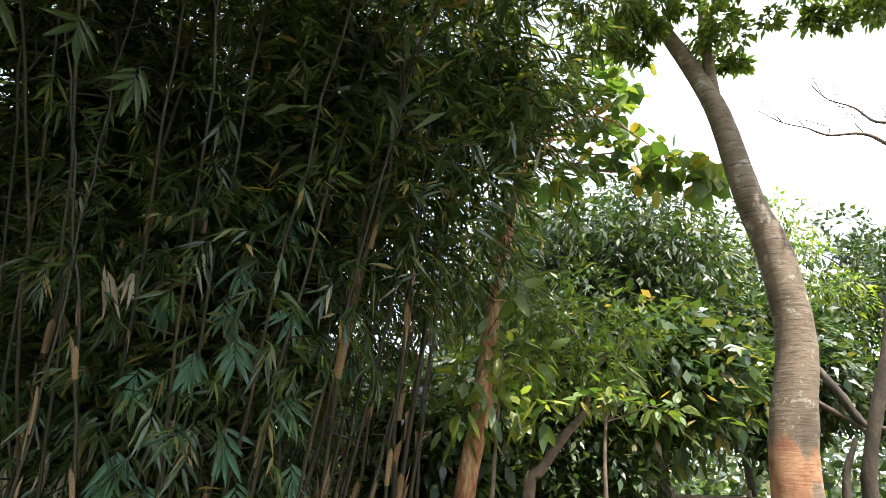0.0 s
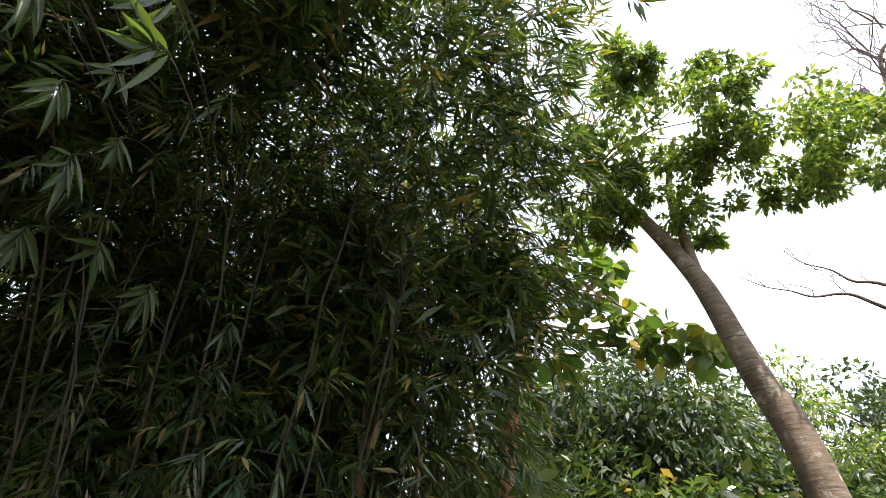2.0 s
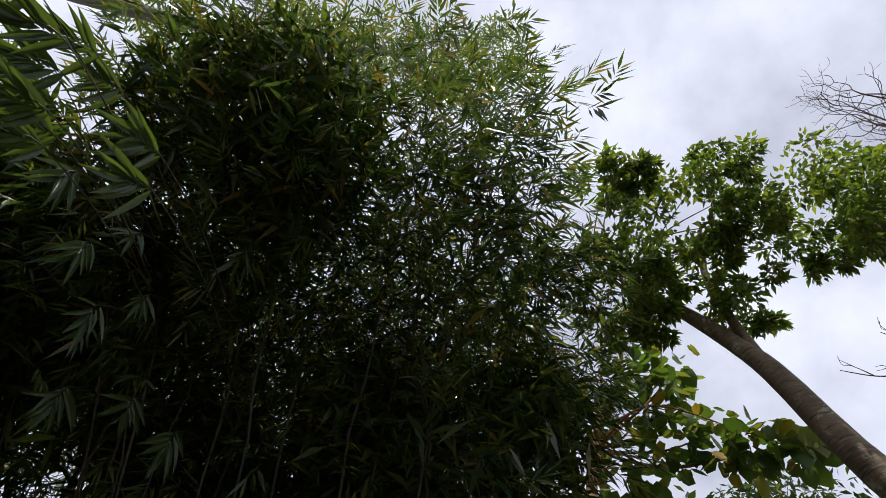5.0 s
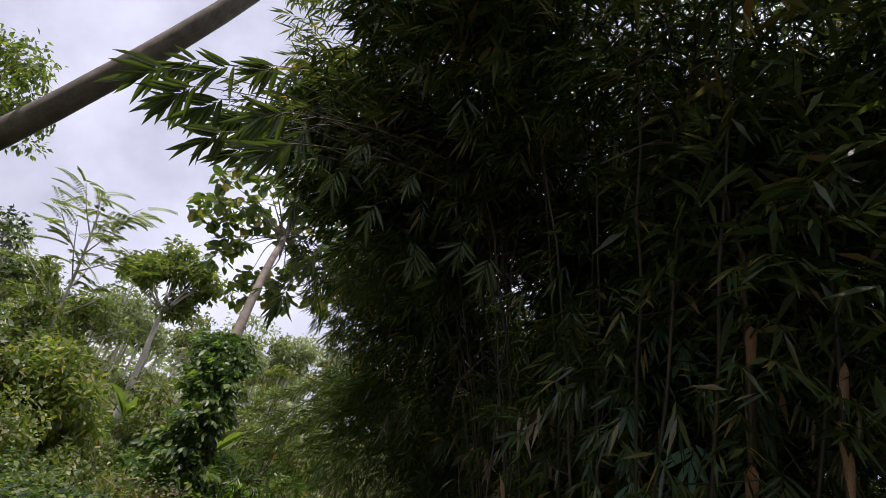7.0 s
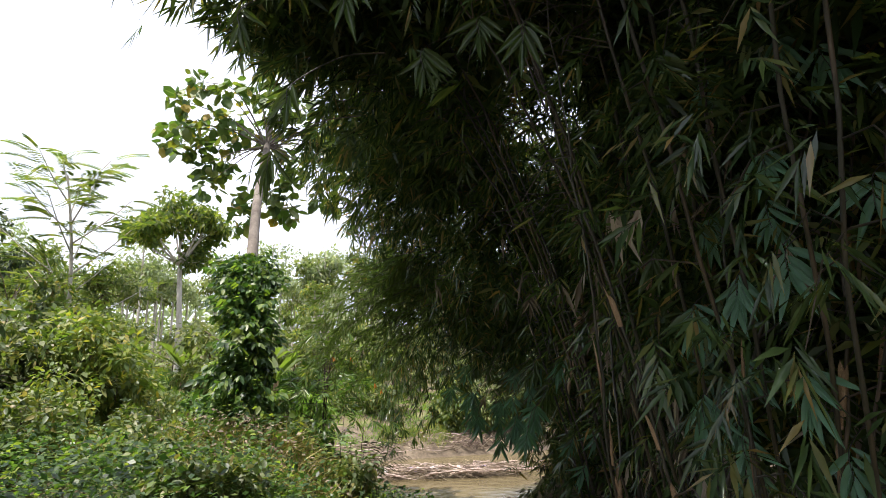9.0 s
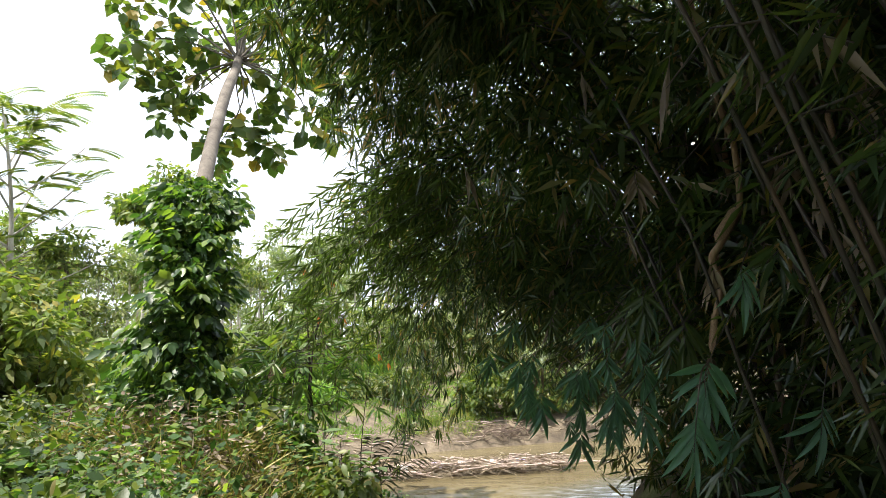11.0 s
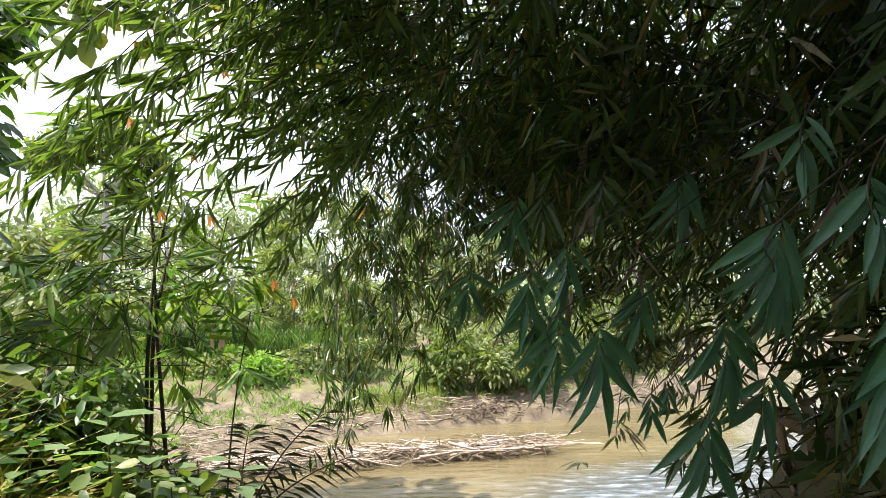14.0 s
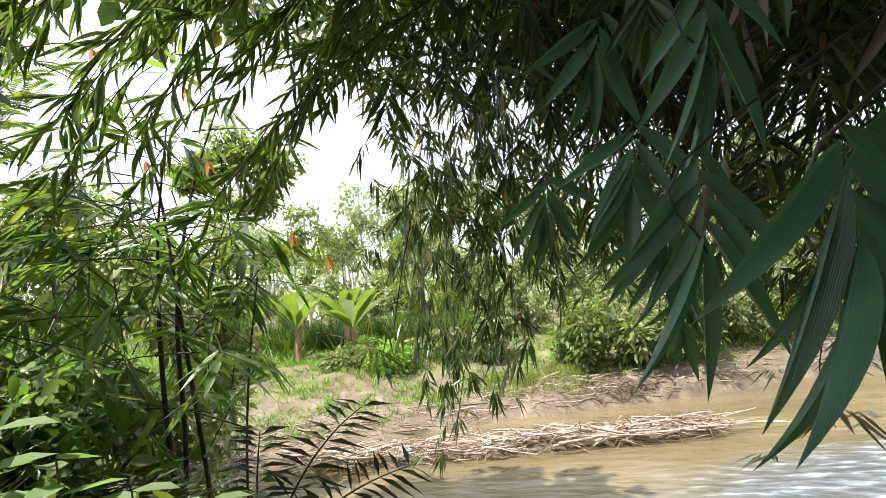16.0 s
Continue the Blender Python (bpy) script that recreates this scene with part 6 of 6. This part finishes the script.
def spray(hx, hy, hz, ax, ay, az, ln, n, dry, view=(0.2, -1.0, 0.1), reach=None, lances=None, spread=0.78):
    """A twig that ends in a hand-shaped fan of long leaves, hanging from the clump."""
    sp = thing("bamboo_spray", "withered tan spray of bamboo leaves" if dry else "drooping spray of large dark green bamboo leaves", "leaves", "bamboo sprays by the footpath")
    o, a = np.array([hx, hy, hz]), unit(np.array([ax * 0.7, ay, az - 0.35]))
    back = np.array(reach if reach else [2.0, hy + 0.1, hz + 0.55])
    twig = part("twig", tube(smooth_line([back, (back + o) / 2 + [0, 0, 0.06], o, o + a * ln * 0.7], 14), [0.004, 0.003, 0.0015], 5), M_CULM, sp, "", True)
    side = unit(np.cross(a, np.array(view)))
    for q in range(n):
        sg = 1 if q % 2 else -1
        ang = (0.08 + spread * (1 - q / n)) * sg * (0.8 + 0.4 * g.random())
        d = unit(a * math.cos(ang) + side * math.sin(ang) + g.normal(size=3) * 0.13 + [0, 0, -0.12])
        ob = new("leaf", (DRYLANCES[q % 2] if dry else (lances or LANCES)[int(g.integers(3))]))
        face = Vector(unit(np.cross(side, a) + g.normal(size=3) * 0.35))
        yv = Vector(d)
        xv = yv.cross(face).normalized()
        zv = xv.cross(yv)
        k = ln * (0.7 + 0.45 * g.random())
        m = Matrix((xv, yv, zv)).transposed().to_4x4()
        m.translation = Vector(o + a * ln * 0.7 * q / n)
        ob.matrix_world = m @ Matrix.Scale(k, 4)
        ob.parent = twig


for row in [
        (0.96, 4.47, 3.11, -0.35, 0.0, -0.7, 0.165, 11, 0), (1.01, 4.79, 2.91, -0.1, 0.0, -1.0, 0.205, 9, 0), (1.05, 4.98, 2.63, -0.15, -0.05, -1.0, 0.215, 8, 0), (0.78, 5.11, 2.87, 0.0, 0.0, -1.0, 0.235, 10, 0), (1.06, 5.4, 2.62, 0.0, 0.05, -1.0, 0.13, 6, 0), (1.16, 5.48, 2.64, 0.1, 0.05, -1.0, 0.12, 6, 0),
        (1.02, 5.37, 3.16, 0.1, 0.0, -1.0, 0.17, 3, 1), (0.71, 5.33, 2.92, -0.1, 0.0, -1.0, 0.22, 9, 0), (0.75, 5.32, 3.17, -0.1, 0.0, -1.0, 0.20, 8, 0), (1.25, 4.55, 2.90, -0.4, -0.2, -0.7, 0.18, 8, 0),
        (0.86, 6.30, 2.95, -0.3, 0.1, -0.9, 0.26, 10, 0), (1.15, 5.60, 3.05, -0.4, 0.0, -0.9, 0.25, 8, 0), (1.45, 5.3, 2.7, -0.5, -0.1, -0.7, 0.24, 8, 0),
        (0.72, 5.85, 3.12, -0.3, 0.0, -1.0, 0.25, 9, 0), (0.50, 6.46, 3.16, -0.3, 0.0, -1.0, 0.26, 9, 0), (0.95, 6.7, 2.7, -0.3, 0.0, -1.0, 0.24, 9, 0), (1.45, 4.9, 3.3, -0.1, -0.1, -0.9, 0.18, 4, 1), (1.45, 4.4, 3.5, -0.5, -0.2, -0.6, 0.19, 7, 0), (1.7, 4.0, 2.8, -0.6, -0.3, -0.4, 0.19, 8, 0),
        (1.7, 3.6, 2.6, -0.6, -0.3, -0.5, 0.19, 8, 0), (1.75, 3.3, 3.0, -0.5, -0.3, -0.5, 0.19, 7, 0), (1.8, 3.4, 4.2, -0.4, -0.3, -0.9, 0.19, 6, 1), (1.45, 5.2, 3.6, -0.1, -0.1, -0.9, 0.18, 4, 1), (1.3, 5.5, 3.5, -0.4, 0.0, -0.9, 0.26, 8, 0), (0.7, 6.0, 3.5, -0.4, 0.1, -0.9, 0.25, 8, 0)]:
    spray(*row)
# a long feathered spray that hangs beside the footpath
spray(1.12, 3.0, 3.22, -0.45, -0.25, -0.75, 0.21, 13, 0, reach=(1.75, 3.45, 3.75), spread=0.95)
spray(1.02, 2.93, 3.02, -0.4, -0.2, -0.8, 0.19, 9, 0, reach=(1.12, 3.0, 3.22), spread=0.8)
spray(1.35, 3.1, 3.62, -0.2, -0.2, -0.8, 0.17, 8, 0, reach=(1.75, 3.45, 3.9))
# fans on the side of the clump by the footpath, and above it
for row in [(1.71, 0.91, 4.48), (1.81, 0.56, 4.46), (1.74, 0.44, 4.68), (1.88, 0.46, 5.29), (1.97, 0.31, 5.15), (1.56, 0.87, 3.97), (1.64, 0.58, 4.09), (1.77, 0.4, 4.19), (2.04, 0.19, 4.48), (2.37, 0.1, 4.36), (1.71, 0.72, 3.69),
            (1.78, 0.37, 3.65), (1.59, 0.91, 3.5), (1.68, 0.74, 3.32), (2.18, 0.2, 3.88), (2.22, 0.13, 3.46), (2.38, 0.08, 4.84), (2.58, -0.05, 4.27), (2.31, 0.23, 5.11), (1.73, 0.87, 5.29), (1.85, 0.28, 3.35), (2.0, 1.6, 3.74), (2.0, 1.34, 3.36)]:
    spray(*row, -0.5 + 0.5 * g.random(), -0.5 + 0.5 * g.random(), -0.7, 0.19 + 0.05 * g.random(), 7 + int(g.integers(4)), 0, (-0.8, -0.6, 0.1), (row[0] + 0.5, row[1] + 0.25, row[2] + 0.12), LANCES)
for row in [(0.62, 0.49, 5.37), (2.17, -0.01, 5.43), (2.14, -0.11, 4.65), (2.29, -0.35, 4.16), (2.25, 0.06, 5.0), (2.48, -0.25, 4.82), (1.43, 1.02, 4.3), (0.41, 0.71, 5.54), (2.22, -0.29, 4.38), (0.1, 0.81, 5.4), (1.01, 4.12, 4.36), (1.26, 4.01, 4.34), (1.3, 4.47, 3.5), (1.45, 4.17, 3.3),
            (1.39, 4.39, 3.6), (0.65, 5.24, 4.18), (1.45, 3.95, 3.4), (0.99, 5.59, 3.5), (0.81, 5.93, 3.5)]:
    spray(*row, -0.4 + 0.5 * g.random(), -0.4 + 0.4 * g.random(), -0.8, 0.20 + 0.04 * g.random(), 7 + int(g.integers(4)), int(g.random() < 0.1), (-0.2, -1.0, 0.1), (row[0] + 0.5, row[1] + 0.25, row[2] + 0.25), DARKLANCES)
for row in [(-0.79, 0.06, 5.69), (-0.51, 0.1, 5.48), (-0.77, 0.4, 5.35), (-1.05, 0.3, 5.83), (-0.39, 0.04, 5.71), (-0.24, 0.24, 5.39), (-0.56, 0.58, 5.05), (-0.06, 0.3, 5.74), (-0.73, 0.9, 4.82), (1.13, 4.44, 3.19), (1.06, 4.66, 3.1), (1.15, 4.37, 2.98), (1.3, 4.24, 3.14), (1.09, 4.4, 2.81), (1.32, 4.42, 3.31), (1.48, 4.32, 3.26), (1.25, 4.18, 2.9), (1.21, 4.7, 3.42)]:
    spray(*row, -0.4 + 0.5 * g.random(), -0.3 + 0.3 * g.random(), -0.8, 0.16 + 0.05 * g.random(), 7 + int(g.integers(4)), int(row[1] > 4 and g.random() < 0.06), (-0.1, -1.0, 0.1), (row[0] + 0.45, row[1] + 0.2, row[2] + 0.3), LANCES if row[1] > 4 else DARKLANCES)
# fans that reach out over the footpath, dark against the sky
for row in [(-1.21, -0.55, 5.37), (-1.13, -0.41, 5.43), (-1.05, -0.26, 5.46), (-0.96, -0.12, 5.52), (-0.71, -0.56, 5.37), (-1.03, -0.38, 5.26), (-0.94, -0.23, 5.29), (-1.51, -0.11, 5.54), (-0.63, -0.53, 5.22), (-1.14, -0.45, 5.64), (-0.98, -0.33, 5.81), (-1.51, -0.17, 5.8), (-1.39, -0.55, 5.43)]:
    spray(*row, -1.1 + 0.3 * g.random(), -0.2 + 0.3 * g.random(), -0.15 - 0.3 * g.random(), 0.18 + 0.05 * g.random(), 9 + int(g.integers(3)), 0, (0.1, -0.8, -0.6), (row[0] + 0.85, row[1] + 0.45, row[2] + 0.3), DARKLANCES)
# slender leafy branches that droop from the clump over the young bamboo
# backlight put into the ramp: dark blades among yellow-green ones
M_BRANCH_BACKLIT = leaf_mat("bamboo_leaf_backlit", [(0.0, (0.022, 0.042, 0.016)), (0.4, (0.05, 0.085, 0.024)), (0.75, (0.11, 0.15, 0.036)), (0.96, (0.19, 0.2, 0.05)), (1.0, (0.42, 0.18, 0.03))], 0.46, 0.45)
BRANCHLANCES = [lance_mesh(b, "leaf", 0.125) for b in (0.08, 0.2, 0.35)]
for me in BRANCHLANCES:
    me.materials.clear()
    me.materials.append(M_BRANCH_BACKLIT)


def leafy_branch(end, ln):
    """A thin arching side branch with small hanging fans along its outer half."""
    e = np.array(end)
    b = np.array([0.75 + 0.4 * g.random(), e[1] + 0.25 + 0.3 * g.random(), min(e[2] + 1.15 + 0.3 * g.random(), 5.2)])
    line = bezier(b, np.array([e[0] * 0.55 + b[0] * 0.45, (e[1] + b[1]) / 2, max(b[2], e[2] + 0.75) + 0.1]), e, 30)
    br = thing("bamboo_branch", "slender drooping bamboo branch with hanging narrow leaves", "branch", "leafy branches over the young bamboo")
    stem = part("stem", tube(line, [0.007, 0.005, 0.002], 5), M_CULM, br, "", True)
    reach = np.linalg.norm(np.diff(line, axis=0), axis=1).sum()
    for k, u in enumerate(np.arange(0.42, 1.0, 0.13 / reach)):
        o = np.array([np.interp(u, np.linspace(0, 1, 30), line[:, q]) for q in range(3)])
        t = unit(line[min(int(u * 29) + 1, 29)] - line[int(u * 29)])
        side = unit(np.cross(t, [0, 0, 1.0])) * (1 if k % 2 else -1)
        axis = unit(t * [0.9, 0.9, 0.6] + side * 0.55 * g.random() + [0, 0, -0.15] + g.normal(size=3) * 0.15)
        flat = unit(np.cross(axis, [0.1, -1.0, 0.35]) + g.normal(size=3) * 0.25)
        m = 4 + int(g.integers(3))
        for q in range(m):
            ang = (q / (m - 1) - 0.5) * 1.5 + g.normal() * 0.12
            d = unit(axis * math.cos(ang) + flat * math.sin(ang) + [0, 0, -0.14])
            yv = Vector(d)
            xv = yv.cross(Vector(unit(np.cross(flat, axis) + g.normal(size=3) * 0.5))).normalized()
            mat = Matrix((xv, yv, xv.cross(yv))).transposed().to_4x4()
            mat.translation = Vector(o + axis * 0.03 * q)
            ob = new("leaf", BRANCHLANCES[int(g.integers(3))])
            ob.matrix_world = mat @ Matrix.Scale(ln * (0.7 + 0.5 * g.random()), 4)
            ob.parent = stem


for end in [(-1.21, 5.64, 3.89), (-1.38, 5.85, 3.71), (-1.23, 6.03, 3.88), (-1.05, 6.04, 4.1), (-1.14, 6.07, 3.58), (-0.93, 6.12, 3.44), (-1.36, 6.12, 3.31), (-0.88, 6.36, 3.88), (-0.74, 6.4, 3.59), (-0.97, 6.34, 4.11), (-0.5, 6.24, 3.21), (-1.31, 6.41, 3.24),
            (-1.55, 6.19, 3.46), (-1.53, 5.66, 3.9), (-1.66, 5.94, 3.57), (-1.36, 5.55, 4.46), (-1.64, 5.83, 3.4), (-1.84, 5.78, 4.1), (-1.67, 6.07, 3.94), (-1.88, 6.14, 3.65), (-0.62, 6.55, 3.9), (-0.45, 6.7, 3.65), (-1.0, 5.9, 4.3), (-1.5, 6.0, 4.35), (-0.9, 6.6, 3.3), (-1.15, 6.5, 3.0), (-1.75, 6.4, 3.2), (-0.7, 6.1, 4.3), (-1.3, 6.3, 3.75), (-0.55, 6.4, 3.35), (-1.6, 6.5, 3.85)]:
    leafy_branch(end, 0.165)

# small things in the background by the wood
rail = thing("low_rail", "low weathered wooden rail on two posts", "rail")
for x, y in [(10.58, -3.72), (10.28, -4.98)]:
    part("post", tube(np.array([(x, y, 1.9), (x, y, 2.6), (x, y, 3.17)]), [0.06, 0.055, 0.05], 8, 0.03, g), M_DRIFT, rail)
part("bar", tube(np.array([(10.6, -3.5, 2.98), (10.43, -4.35, 3.0), (10.26, -5.2, 3.02)]), [0.045, 0.045], 8, 0.03, g), M_DRIFT, rail)
